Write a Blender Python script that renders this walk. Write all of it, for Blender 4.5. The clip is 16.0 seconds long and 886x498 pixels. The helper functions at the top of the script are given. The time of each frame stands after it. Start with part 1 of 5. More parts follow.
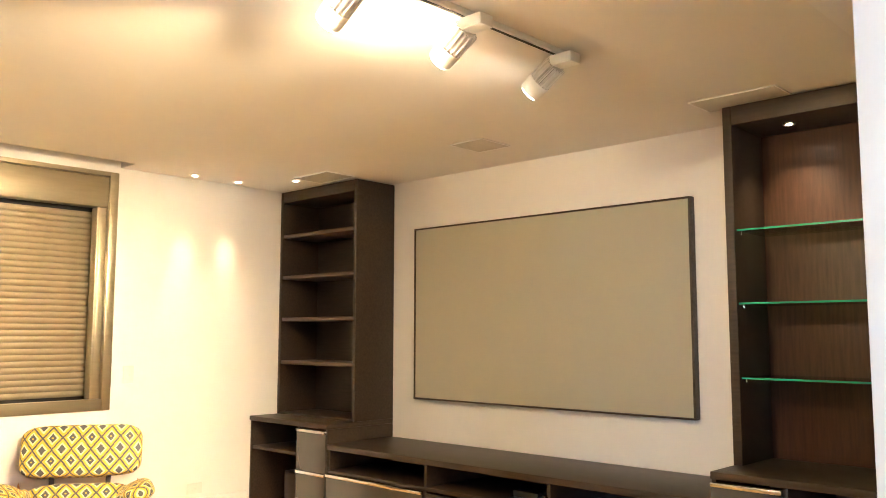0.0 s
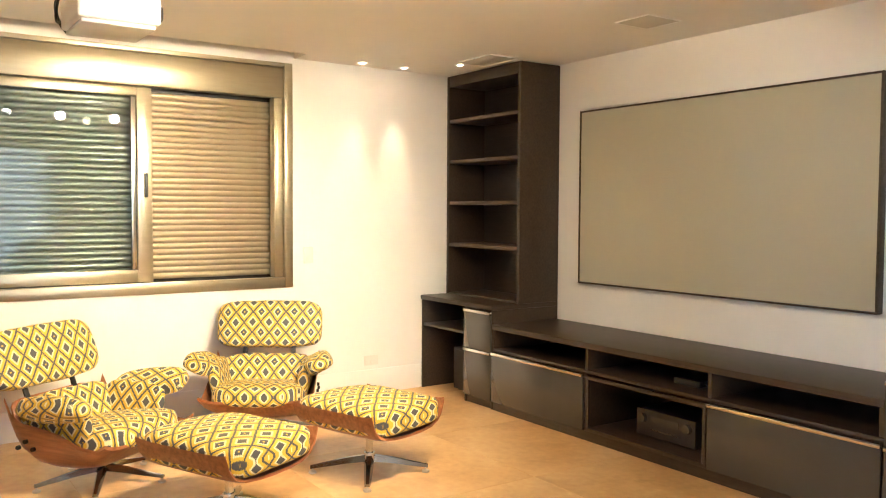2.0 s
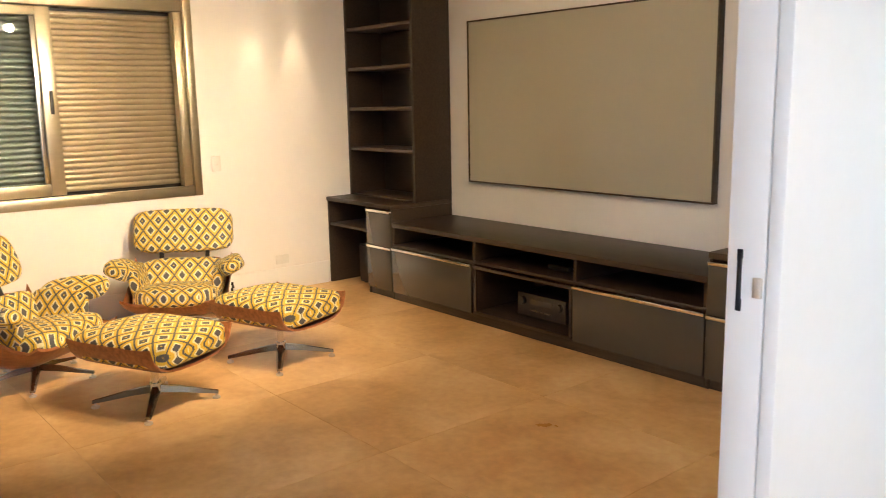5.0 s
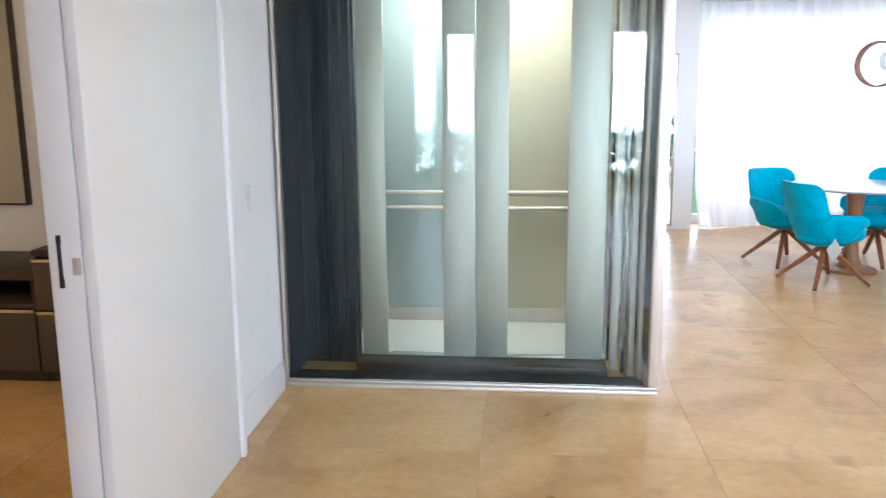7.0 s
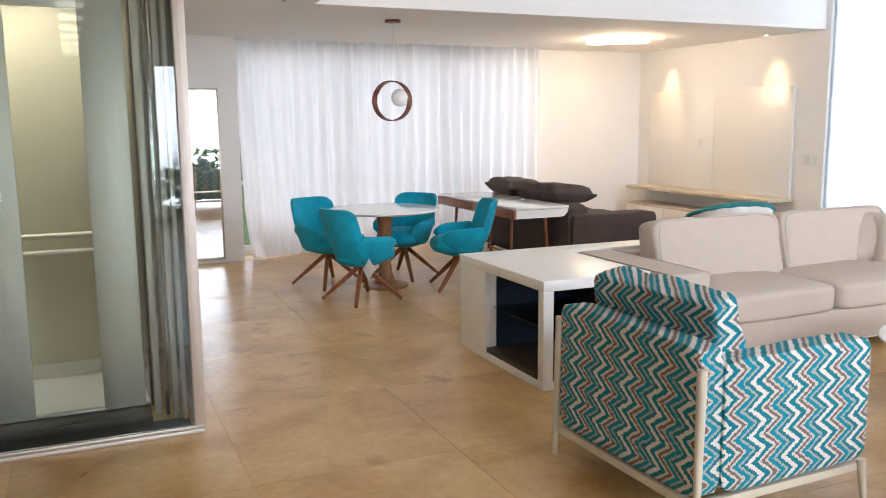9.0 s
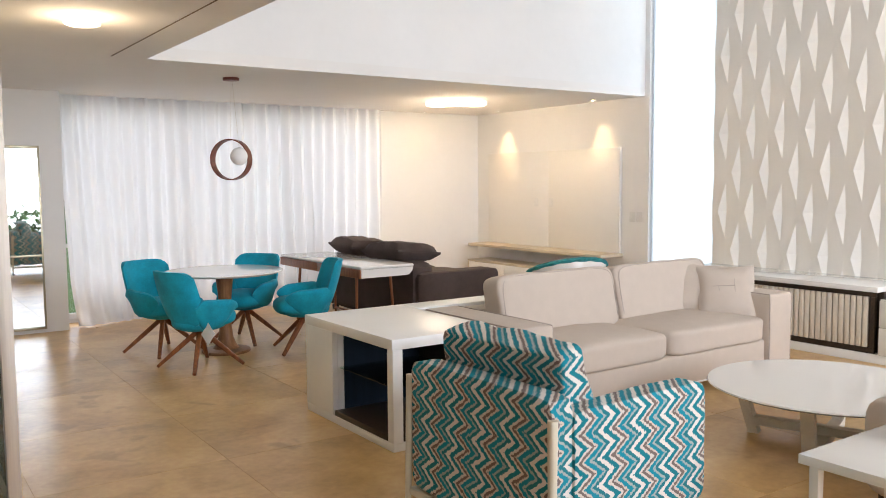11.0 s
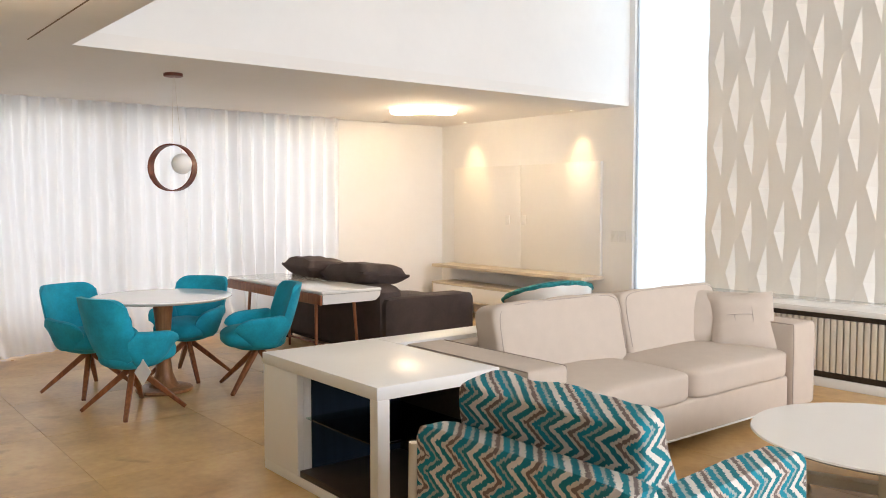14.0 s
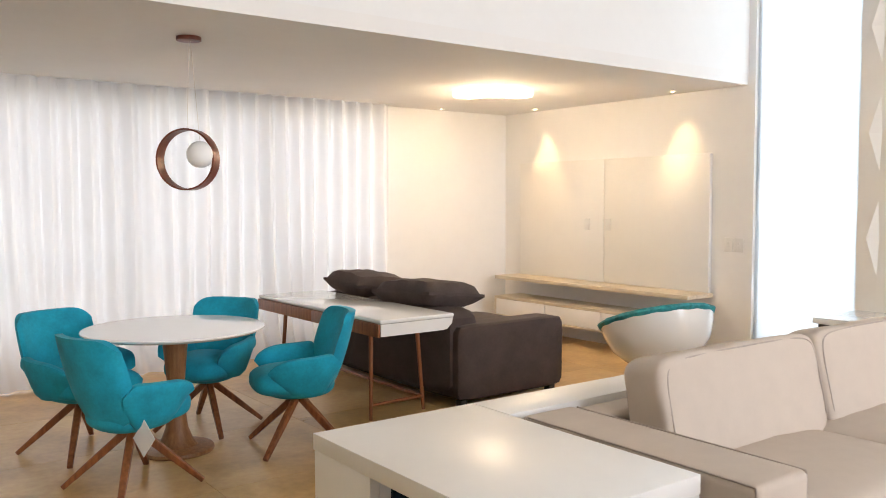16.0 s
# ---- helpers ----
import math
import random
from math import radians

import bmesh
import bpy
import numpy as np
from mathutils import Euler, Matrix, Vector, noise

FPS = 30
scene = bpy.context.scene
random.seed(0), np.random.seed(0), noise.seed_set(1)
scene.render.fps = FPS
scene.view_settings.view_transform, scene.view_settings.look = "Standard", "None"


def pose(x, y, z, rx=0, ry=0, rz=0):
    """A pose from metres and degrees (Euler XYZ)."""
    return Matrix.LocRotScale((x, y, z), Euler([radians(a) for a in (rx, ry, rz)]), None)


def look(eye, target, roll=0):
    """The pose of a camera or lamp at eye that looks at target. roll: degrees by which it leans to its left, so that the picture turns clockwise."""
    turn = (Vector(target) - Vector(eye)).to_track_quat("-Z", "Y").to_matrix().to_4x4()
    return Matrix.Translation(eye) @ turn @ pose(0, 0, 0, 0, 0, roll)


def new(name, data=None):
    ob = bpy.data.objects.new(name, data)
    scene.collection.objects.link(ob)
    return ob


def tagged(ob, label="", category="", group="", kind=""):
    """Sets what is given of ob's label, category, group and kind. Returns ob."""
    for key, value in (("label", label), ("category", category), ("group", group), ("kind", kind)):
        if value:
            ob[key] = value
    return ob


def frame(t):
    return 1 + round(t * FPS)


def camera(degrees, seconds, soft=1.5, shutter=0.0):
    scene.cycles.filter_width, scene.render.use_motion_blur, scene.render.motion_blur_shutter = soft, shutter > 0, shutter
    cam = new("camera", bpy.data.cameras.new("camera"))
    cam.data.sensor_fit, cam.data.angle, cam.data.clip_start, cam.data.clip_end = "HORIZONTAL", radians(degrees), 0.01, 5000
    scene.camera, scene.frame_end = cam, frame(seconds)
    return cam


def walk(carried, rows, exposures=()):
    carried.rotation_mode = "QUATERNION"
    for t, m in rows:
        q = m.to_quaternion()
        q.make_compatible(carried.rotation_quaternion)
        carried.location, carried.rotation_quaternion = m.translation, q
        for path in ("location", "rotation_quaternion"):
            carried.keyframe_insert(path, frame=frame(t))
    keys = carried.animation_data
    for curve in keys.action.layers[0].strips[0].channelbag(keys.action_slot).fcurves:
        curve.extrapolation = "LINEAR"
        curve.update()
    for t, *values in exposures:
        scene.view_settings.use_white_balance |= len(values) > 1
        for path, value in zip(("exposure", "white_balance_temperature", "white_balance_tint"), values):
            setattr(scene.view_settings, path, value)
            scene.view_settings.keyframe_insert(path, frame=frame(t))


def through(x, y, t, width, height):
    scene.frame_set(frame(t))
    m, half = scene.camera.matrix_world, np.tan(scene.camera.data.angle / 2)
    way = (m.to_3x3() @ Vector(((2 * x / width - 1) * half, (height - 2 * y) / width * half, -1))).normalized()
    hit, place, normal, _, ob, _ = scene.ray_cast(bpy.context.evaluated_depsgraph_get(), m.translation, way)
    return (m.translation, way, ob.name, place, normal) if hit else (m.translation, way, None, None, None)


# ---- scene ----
cam = camera(56.2, 16.0, soft=0.95, shutter=0.15)
PATH = [
    (0, (1.269, -0.215, 1.37), (-0.1, 1.229, 1.574), 0.1),
    (0.5, (1.271, -0.193, 1.36), (-0.132, 1.218, 1.565), 0.1),
    (1, (1.279, -0.153, 1.374), (-0.212, 1.167, 1.555), 0.0),
    (1.5, (1.302, -0.133, 1.389), (-0.287, 1.079, 1.46), 0.1),
    (2, (1.35, -0.137, 1.424), (-0.302, 0.986, 1.331), 0.3),
    (2.5, (1.403, -0.15, 1.458), (-0.284, 0.906, 1.257), 0.3),
    (3, (1.445, -0.165, 1.471), (-0.257, 0.851, 1.202), 0.4),
    (3.2, (1.474, -0.152, 1.462), (-0.233, 0.85, 1.176), 0.3),
    (5.3, (1.921, -0.357, 1.561), (0.516, 1.016, 1.186), -1.1),
    (5.5, (1.953, -0.391, 1.56), (0.658, 1.086, 1.183), -0.6),
    (6, (2.017, -0.542, 1.57), (1.102, 1.197, 1.195), -0.2),
    (6.5, (2.062, -0.647, 1.583), (1.526, 1.242, 1.204), -0.4),
    (7, (2.109, -0.699, 1.583), (1.922, 1.255, 1.204), -0.4),
    (7.5, (2.199, -0.724, 1.594), (2.308, 1.238, 1.221), -0.8),
    (8, (2.241, -0.709, 1.573), (2.636, 1.22, 1.222), -0.7),
    (8.5, (2.306, -0.731, 1.571), (2.917, 1.145, 1.241), -0.7),
    (9, (2.309, -0.723, 1.57), (3.106, 1.085, 1.265), -0.5),
    (9.5, (2.308, -0.703, 1.557), (3.24, 1.046, 1.285), -0.5),
    (10, (2.304, -0.694, 1.568), (3.328, 1.008, 1.333), -0.4),
    (10.2, (2.308, -0.688, 1.563), (3.359, 0.999, 1.345), -0.4),
    (12.5, (2.43, -0.449, 1.541), (3.641, 1.138, 1.425), -0.3),
    (13, (2.514, -0.276, 1.537), (3.736, 1.303, 1.421), -0.1),
    (13.5, (2.566, -0.036, 1.513), (3.794, 1.538, 1.399), -0.1),
    (14, (2.641, 0.235, 1.5), (3.886, 1.795, 1.383), -0.0),
    (14.5, (2.802, 0.606, 1.454), (4.061, 2.155, 1.337), -0.1),
    (15, (2.95, 0.984, 1.442), (4.211, 2.532, 1.327), -0.1),
    (15.5, (3.085, 1.344, 1.477), (4.332, 2.902, 1.361), -0.1),
    (16, (3.303, 1.755, 1.506), (4.496, 3.355, 1.39), -0.1),
]
walk(cam, [(t, look(eye, target, roll)) for t, eye, target, roll in PATH], [
    (0, 2.06, 5250, 9), (2.0, 1.95, 4900, 8), (3.2, 1.83, 4650, 8), (5.3, 1.42, 5250, 12), (6.5, 1.15, 5200, 12), (7.5, 0.82, 5350, 15), (8.5, 0.30, 5850, 16), (9.5, 0.0, 6050, 16), (12.3, 0.07, 6350, 15), (16.0, 0.12, 6450, 16)])

# ---- world, sun, large lights ----
world = bpy.data.worlds.new("sky")
scene.world = world
world.use_nodes = True
wn = world.node_tree.nodes
sky = wn.new("ShaderNodeTexSky")
sky.sky_type, sky.sun_disc = "NISHITA", False
sky.sun_elevation, sky.sun_rotation = radians(70), radians(315)
world.node_tree.links.new(sky.outputs[0], wn["Background"].inputs[0])
wn["Background"].inputs[1].default_value = 0.12


def lamp(name, kind, m, power, color=(1, 1, 1), size=(1, 1), spread=180, cone=60, blend=0.5, soft=0.03):
    d = bpy.data.lights.new(name, kind)
    d.energy, d.color = power, color
    if kind == "AREA":
        d.shape, d.size, d.size_y, d.spread = "RECTANGLE", size[0], size[1], radians(spread)
    elif kind == "SPOT":
        d.spot_size, d.spot_blend, d.shadow_soft_size = radians(cone), blend, soft
    elif kind == "SUN":
        d.angle = radians(0.5)
    else:
        d.shadow_soft_size = soft
    ob = new(name, d)
    ob.matrix_world = m
    return ob


WARM, TUNGSTEN, DAY = (1.0, 0.76, 0.46), (1.0, 0.655, 0.30), (0.94, 0.97, 1.0)
lamp("sun", "SUN", look((-3, 3, 12), (0, 0, 0)), 3.0, (1.0, 0.95, 0.87))
# daylight in the window openings
lamp("south_daylight", "AREA", look((6.5, -7.2, 2.9), (6.7, 0, 2.3)), 1050, (0.91, 0.96, 1.0), (7.0, 5.6))
lamp("hall_daylight", "AREA", look((2.0, -7.1, 1.7), (2.0, 0, 1.4)), 580, DAY, (5.0, 3.2))
lamp("north_daylight", "AREA", look((6.1, 9.62, 1.35), (6.1, 0, 1.35)), 85, (1.0, 0.98, 0.96), (4.1, 2.3))
lamp("slit_daylight", "AREA", look((10.35, 5.5, 2.6), (0, 5.5, 2.6)), 84, (0.86, 0.95, 1.0), (1.0, 4.8))
# theatre track spots, aimed at the chairs and the window
for sy, ty, tz, pw in ((1.40, 0.6, 0.7, 118), (1.92, 1.3, 0.4, 112), (2.46, 2.4, 0.3, 56)):
    lamp("track_beam", "SPOT", look((-0.84, sy, 2.36), (-4.2, ty, tz)), pw, TUNGSTEN, cone=91, blend=0.9, soft=0.04)
# added beam at the unseen rear head, brightens the screen wall and the floor
lamp("track_beam", "SPOT", look((-0.70, 0.90, 2.36), (-1.2, 4.0, 0.8)), 84, TUNGSTEN, cone=125, blend=1.0, soft=0.04)
# one head spills light on the ceiling
lamp("track_beam", "SPOT", look((-0.78, 1.66, 2.33), (-0.95, 1.86, 2.51)), 10.5, TUNGSTEN, cone=150, blend=1.0, soft=0.04)

# ---- materials ----


def mat(name, color, rough=0.5, metal=0.0, vary=0.0, scale=6.0, bump=0.0, bscale=60.0, coat=0.0, second=None, stretch=(1, 1, 1), detail=5.0, spec=0.5):
    """A surface of one colour with uneven tone at two scales and a fine relief."""
    m = bpy.data.materials.new(name)
    m.use_nodes = True
    n, l = m.node_tree.nodes, m.node_tree.links
    b = n["Principled BSDF"]
    b.inputs["Base Color"].default_value = (*color, 1)
    b.inputs["Roughness"].default_value = rough
    b.inputs["Metallic"].default_value = metal
    b.inputs["Coat Weight"].default_value = coat
    b.inputs["Specular IOR Level"].default_value = spec
    tc = n.new("ShaderNodeTexCoord")
    mp = n.new("ShaderNodeMapping")
    mp.inputs["Scale"].default_value = stretch
    l.new(tc.outputs["Object"], mp.inputs[0])
    if vary or second:
        a = n.new("ShaderNodeTexNoise")
        a.inputs["Scale"].default_value, a.inputs["Detail"].default_value = scale, detail
        c = n.new("ShaderNodeTexNoise")
        c.inputs["Scale"].default_value, c.inputs["Detail"].default_value = scale * 9, 3
        l.new(mp.outputs[0], a.inputs["Vector"])
        l.new(mp.outputs[0], c.inputs["Vector"])
        ad = n.new("ShaderNodeMath")
        ad.operation = "MULTIPLY_ADD"
        ad.inputs[1].default_value = 0.35
        l.new(c.outputs["Fac"], ad.inputs[0])
        l.new(a.outputs["Fac"], ad.inputs[2])
        r = n.new("ShaderNodeValToRGB")
        lo = tuple(max(0, v * (1 - vary)) for v in color)
        hi = second or tuple(min(1, v * (1 + vary)) for v in color)
        r.color_ramp.elements[0].position, r.color_ramp.elements[1].position = 0.45, 0.9
        r.color_ramp.elements[0].color, r.color_ramp.elements[1].color = (*lo, 1), (*hi, 1)
        l.new(ad.outputs[0], r.inputs[0])
        l.new(r.outputs[0], b.inputs["Base Color"])
    if bump:
        t = n.new("ShaderNodeTexNoise")
        t.inputs["Scale"].default_value, t.inputs["Detail"].default_value = bscale, 4
        l.new(mp.outputs[0], t.inputs["Vector"])
        bp = n.new("ShaderNodeBump")
        bp.inputs["Strength"].default_value, bp.inputs["Distance"].default_value = bump, 0.004
        l.new(t.outputs["Fac"], bp.inputs["Height"])
        l.new(bp.outputs[0], b.inputs["Normal"])
    return m


def glow(name, color, strength):
    m = bpy.data.materials.new(name)
    m.use_nodes = True
    b = m.node_tree.nodes["Principled BSDF"]
    b.inputs["Base Color"].default_value = (*color, 1)
    b.inputs["Emission Color"].default_value = (*color, 1)
    b.inputs["Emission Strength"].default_value = strength
    return m


def glass(name, color=(1, 1, 1), rough=0.0, thin=0.0, ior=1.45):
    """Clear glass; thin > 0 mixes in a see-through pane."""
    m = bpy.data.materials.new(name)
    m.use_nodes = True
    n, l = m.node_tree.nodes, m.node_tree.links
    n.remove(n["Principled BSDF"])
    out = n["Material Output"]
    gl = n.new("ShaderNodeBsdfGlossy")
    gl.inputs["Roughness"].default_value = rough
    tr = n.new("ShaderNodeBsdfTransparent")
    tr.inputs[0].default_value = (*color, 1)
    fr = n.new("ShaderNodeFresnel")
    fr.inputs[0].default_value = ior
    mx = n.new("ShaderNodeMixShader")
    l.new(fr.outputs[0], mx.inputs[0])
    l.new(tr.outputs[0], mx.inputs[1])
    l.new(gl.outputs[0], mx.inputs[2])
    l.new(mx.outputs[0], out.inputs[0])
    return m


def sheer(name, color, through=0.5):
    m = bpy.data.materials.new(name)
    m.use_nodes = True
    n, l = m.node_tree.nodes, m.node_tree.links
    n.remove(n["Principled BSDF"])
    d, t, x = n.new("ShaderNodeBsdfDiffuse"), n.new("ShaderNodeBsdfTranslucent"), n.new("ShaderNodeMixShader")
    w = n.new("ShaderNodeTexNoise")
    w.inputs["Scale"].default_value, w.inputs["Detail"].default_value = 3.0, 6
    r = n.new("ShaderNodeValToRGB")
    r.color_ramp.elements[0].color = (*[c * 0.93 for c in color], 1)
    r.color_ramp.elements[1].color = (*color, 1)
    l.new(w.outputs["Fac"], r.inputs[0])
    l.new(r.outputs[0], d.inputs[0])
    l.new(r.outputs[0], t.inputs[0])
    x.inputs[0].default_value = through
    l.new(d.outputs[0], x.inputs[1])
    l.new(t.outputs[0], x.inputs[2])
    l.new(x.outputs[0], n["Material Output"].inputs[0])
    return m


def wood(name, dark, light, scale=3.0, rough=0.4, axis=(1, 12, 12), bump=0.15):
    m = mat(name, dark, rough, vary=0.2, scale=scale, second=light, stretch=axis, bump=bump, bscale=scale * 8, detail=8)
    return m


def zigzag(name):
    """Woven zigzag stripes with ragged edges, running upwards."""
    m = bpy.data.materials.new(name)
    m.use_nodes = True
    n, l = m.node_tree.nodes, m.node_tree.links
    b = n["Principled BSDF"]
    b.inputs["Roughness"].default_value = 0.9
    tc = n.new("ShaderNodeTexCoord")
    sp = n.new("ShaderNodeSeparateXYZ")
    l.new(tc.outputs["Object"], sp.inputs[0])

    def math_node(op, a, c=None, v=None, v2=None):
        k = n.new("ShaderNodeMath")
        k.operation = op
        l.new(a, k.inputs[0])
        if c is not None:
            l.new(c, k.inputs[1])
        if v is not None:
            k.inputs[1].default_value = v
        if v2 is not None:
            k.inputs[2].default_value = v2
        return k.outputs[0]
    u = math_node("SUBTRACT", sp.outputs[0], sp.outputs[1])
    tri = math_node("PINGPONG", sp.outputs[2], v=0.054)
    rag = n.new("ShaderNodeTexNoise")
    rag.inputs["Scale"].default_value, rag.inputs["Detail"].default_value = 9, 1
    wv = n.new("ShaderNodeMapping")
    wv.inputs["Scale"].default_value = (13, 13, 1.2)
    l.new(tc.outputs["Object"], wv.inputs[0])
    l.new(wv.outputs[0], rag.inputs["Vector"])
    s = math_node("MULTIPLY_ADD", tri, v=1.35, v2=0.0)
    s = math_node("ADD", s, u)
    s = math_node("ADD", s, math_node("MULTIPLY_ADD", rag.outputs["Fac"], v=0.030, v2=-0.015))
    s = math_node("MULTIPLY", s, v=1 / 0.180)
    s = math_node("FRACT", s)
    r = n.new("ShaderNodeValToRGB")
    r.color_ramp.interpolation = "CONSTANT"
    stops = ((0.0, (0.0, 0.20, 0.25)), (0.17, (0.66, 0.62, 0.55)), (0.27, (0.19, 0.145, 0.13)), (0.38, (0.60, 0.55, 0.48)), (0.46, (0.0, 0.25, 0.34)), (0.62, (0.36, 0.43, 0.42)), (0.71, (0.01, 0.19, 0.23)), (0.84, (0.74, 0.71, 0.66)))
    e = r.color_ramp.elements
    for i, (p, c) in enumerate(stops):
        k = e[i] if i < 2 else e.new(p)
        k.position, k.color = p, (*c, 1)
    l.new(s, r.inputs[0])
    l.new(r.outputs[0], b.inputs["Base Color"])
    t = n.new("ShaderNodeTexNoise")
    t.inputs["Scale"].default_value = 260
    bp = n.new("ShaderNodeBump")
    bp.inputs["Strength"].default_value, bp.inputs["Distance"].default_value = 0.4, 0.003
    l.new(t.outputs["Fac"], bp.inputs["Height"])
    l.new(bp.outputs[0], b.inputs["Normal"])
    return m


def lozenge(name):
    """Printed cotton: grey lozenges ringed in white and yellow."""
    m = bpy.data.materials.new(name)
    m.use_nodes = True
    n, l = m.node_tree.nodes, m.node_tree.links
    b = n["Principled BSDF"]
    b.inputs["Roughness"].default_value = 0.55
    tc = n.new("ShaderNodeAttribute")
    tc.attribute_name = "cloth"
    sp = n.new("ShaderNodeSeparateXYZ")
    l.new(tc.outputs["Vector"], sp.inputs[0])

    def op(kind, a, c=None, v=None):
        k = n.new("ShaderNodeMath")
        k.operation = kind
        l.new(a, k.inputs[0])
        if c is not None:
            l.new(c, k.inputs[1])
        if v is not None:
            k.inputs[1].default_value = v
        return k.outputs[0]
    v = sp.outputs[1]
    pu = op("PINGPONG", op("MULTIPLY", sp.outputs[0], v=1 / 0.118), v=0.5)
    step = op("SNAP", op("MULTIPLY", v, v=1 / 0.150), v=0.05)
    pv = op("PINGPONG", step, v=0.5)
    d = op("ADD", pu, pv)
    r = n.new("ShaderNodeValToRGB")
    r.color_ramp.interpolation = "CONSTANT"
    grey, white, yellow = (0.075, 0.075, 0.080), (0.76, 0.70, 0.44), (0.64, 0.44, 0.02)
    stops = ((0.0, grey), (0.21, white), (0.30, yellow), (0.45, grey), (0.57, yellow), (0.71, white), (0.79, grey), (0.95, yellow))
    e = r.color_ramp.elements
    for i, (p, c) in enumerate(stops):
        k = e[i] if i < 2 else e.new(p)
        k.position, k.color = p, (*c, 1)
    l.new(d, r.inputs[0])
    l.new(r.outputs[0], b.inputs["Base Color"])
    return m


def stone(name):
    """Honed beige limestone: clouds, veins and darker stains, each tile shifted at random."""
    m = bpy.data.materials.new(name)
    m.use_nodes = True
    n, l = m.node_tree.nodes, m.node_tree.links
    b = n["Principled BSDF"]
    geo = n.new("ShaderNodeNewGeometry")
    info = n.new("ShaderNodeObjectInfo")
    off = n.new("ShaderNodeVectorMath")
    off.operation = "MULTIPLY_ADD"
    off.inputs[1].default_value = (31, 17, 5)
    l.new(info.outputs["Random"], off.inputs[0])
    l.new(geo.outputs["Position"], off.inputs[2])
    a, c, v = (n.new("ShaderNodeTexNoise") for _ in range(3))
    for k, sc, de, di in ((a, 1.6, 7, 0.8), (c, 22, 5, 0.2), (v, 1.9, 8, 0.7)):
        k.inputs["Scale"].default_value, k.inputs["Detail"].default_value, k.inputs["Distortion"].default_value = sc, de, di
        l.new(off.outputs[0], k.inputs["Vector"])
    r = n.new("ShaderNodeValToRGB")
    e = r.color_ramp.elements
    e[0].position, e[0].color = 0.28, (0.50, 0.290, 0.102, 1)
    e[1].position, e[1].color = 0.72, (0.74, 0.515, 0.25, 1)
    k = e.new(0.5)
    k.color = (0.645, 0.412, 0.168, 1)
    l.new(a.outputs["Fac"], r.inputs[0])
    vr = n.new("ShaderNodeValToRGB")
    ve = vr.color_ramp.elements
    ve[0].position, ve[0].color = 0.50, (1, 1, 1, 1)
    ve[1].position, ve[1].color = 0.80, (0.60, 0.44, 0.28, 1)
    l.new(v.outputs["Fac"], vr.inputs[0])
    mx = n.new("ShaderNodeMixRGB")
    mx.blend_type = "MULTIPLY"
    mx.inputs[0].default_value = 0.62
    l.new(r.outputs[0], mx.inputs[1])
    l.new(vr.outputs[0], mx.inputs[2])
    m2 = n.new("ShaderNodeMixRGB")
    m2.blend_type = "OVERLAY"
    m2.inputs[0].default_value = 0.26
    l.new(mx.outputs[0], m2.inputs[1])
    l.new(c.outputs["Fac"], m2.inputs[2])
    # brown water stains trodden in around the passage by the lift
    dist = n.new("ShaderNodeVectorMath")
    dist.operation = "DISTANCE"
    flat = n.new("ShaderNodeVectorMath")
    flat.operation = "MULTIPLY"
    flat.inputs[1].default_value = (1.0, 0.42, 0.0)
    l.new(geo.outputs["Position"], flat.inputs[0])
    l.new(flat.outputs[0], dist.inputs[0])
    dist.inputs[1].default_value = (3.40, 5.4 * 0.42, 0.0)
    near = n.new("ShaderNodeMapRange")
    near.inputs["From Min"].default_value, near.inputs["From Max"].default_value = 0.35, 1.5
    near.inputs["To Min"].default_value, near.inputs["To Max"].default_value = 0.115, 0.0
    l.new(dist.outputs["Value"], near.inputs["Value"])
    st = n.new("ShaderNodeTexNoise")
    st.inputs["Scale"].default_value, st.inputs["Detail"].default_value, st.inputs["Distortion"].default_value = 2.7, 6, 0.35
    l.new(geo.outputs["Position"], st.inputs["Vector"])
    sa = n.new("ShaderNodeMath")
    l.new(st.outputs["Fac"], sa.inputs[0])
    l.new(near.outputs[0], sa.inputs[1])
    sm = n.new("ShaderNodeMapRange")
    sm.inputs["From Min"].default_value, sm.inputs["From Max"].default_value = 0.692, 0.755
    sm.inputs["To Max"].default_value = 0.42
    l.new(sa.outputs[0], sm.inputs["Value"])
    m3 = n.new("ShaderNodeMixRGB")
    l.new(sm.outputs[0], m3.inputs[0])
    l.new(m2.outputs[0], m3.inputs[1])
    m3.inputs[2].default_value = (0.30, 0.155, 0.055, 1)
    l.new(m3.outputs[0], b.inputs["Base Color"])
    rr = n.new("ShaderNodeMapRange")
    rr.inputs["To Min"].default_value, rr.inputs["To Max"].default_value = 0.22, 0.42
    l.new(a.outputs["Fac"], rr.inputs["Value"])
    l.new(rr.outputs[0], b.inputs["Roughness"])
    bp = n.new("ShaderNodeBump")
    bp.inputs["Strength"].default_value, bp.inputs["Distance"].default_value = 0.08, 0.004
    l.new(c.outputs["Fac"], bp.inputs["Height"])
    l.new(bp.outputs[0], b.inputs["Normal"])
    return m


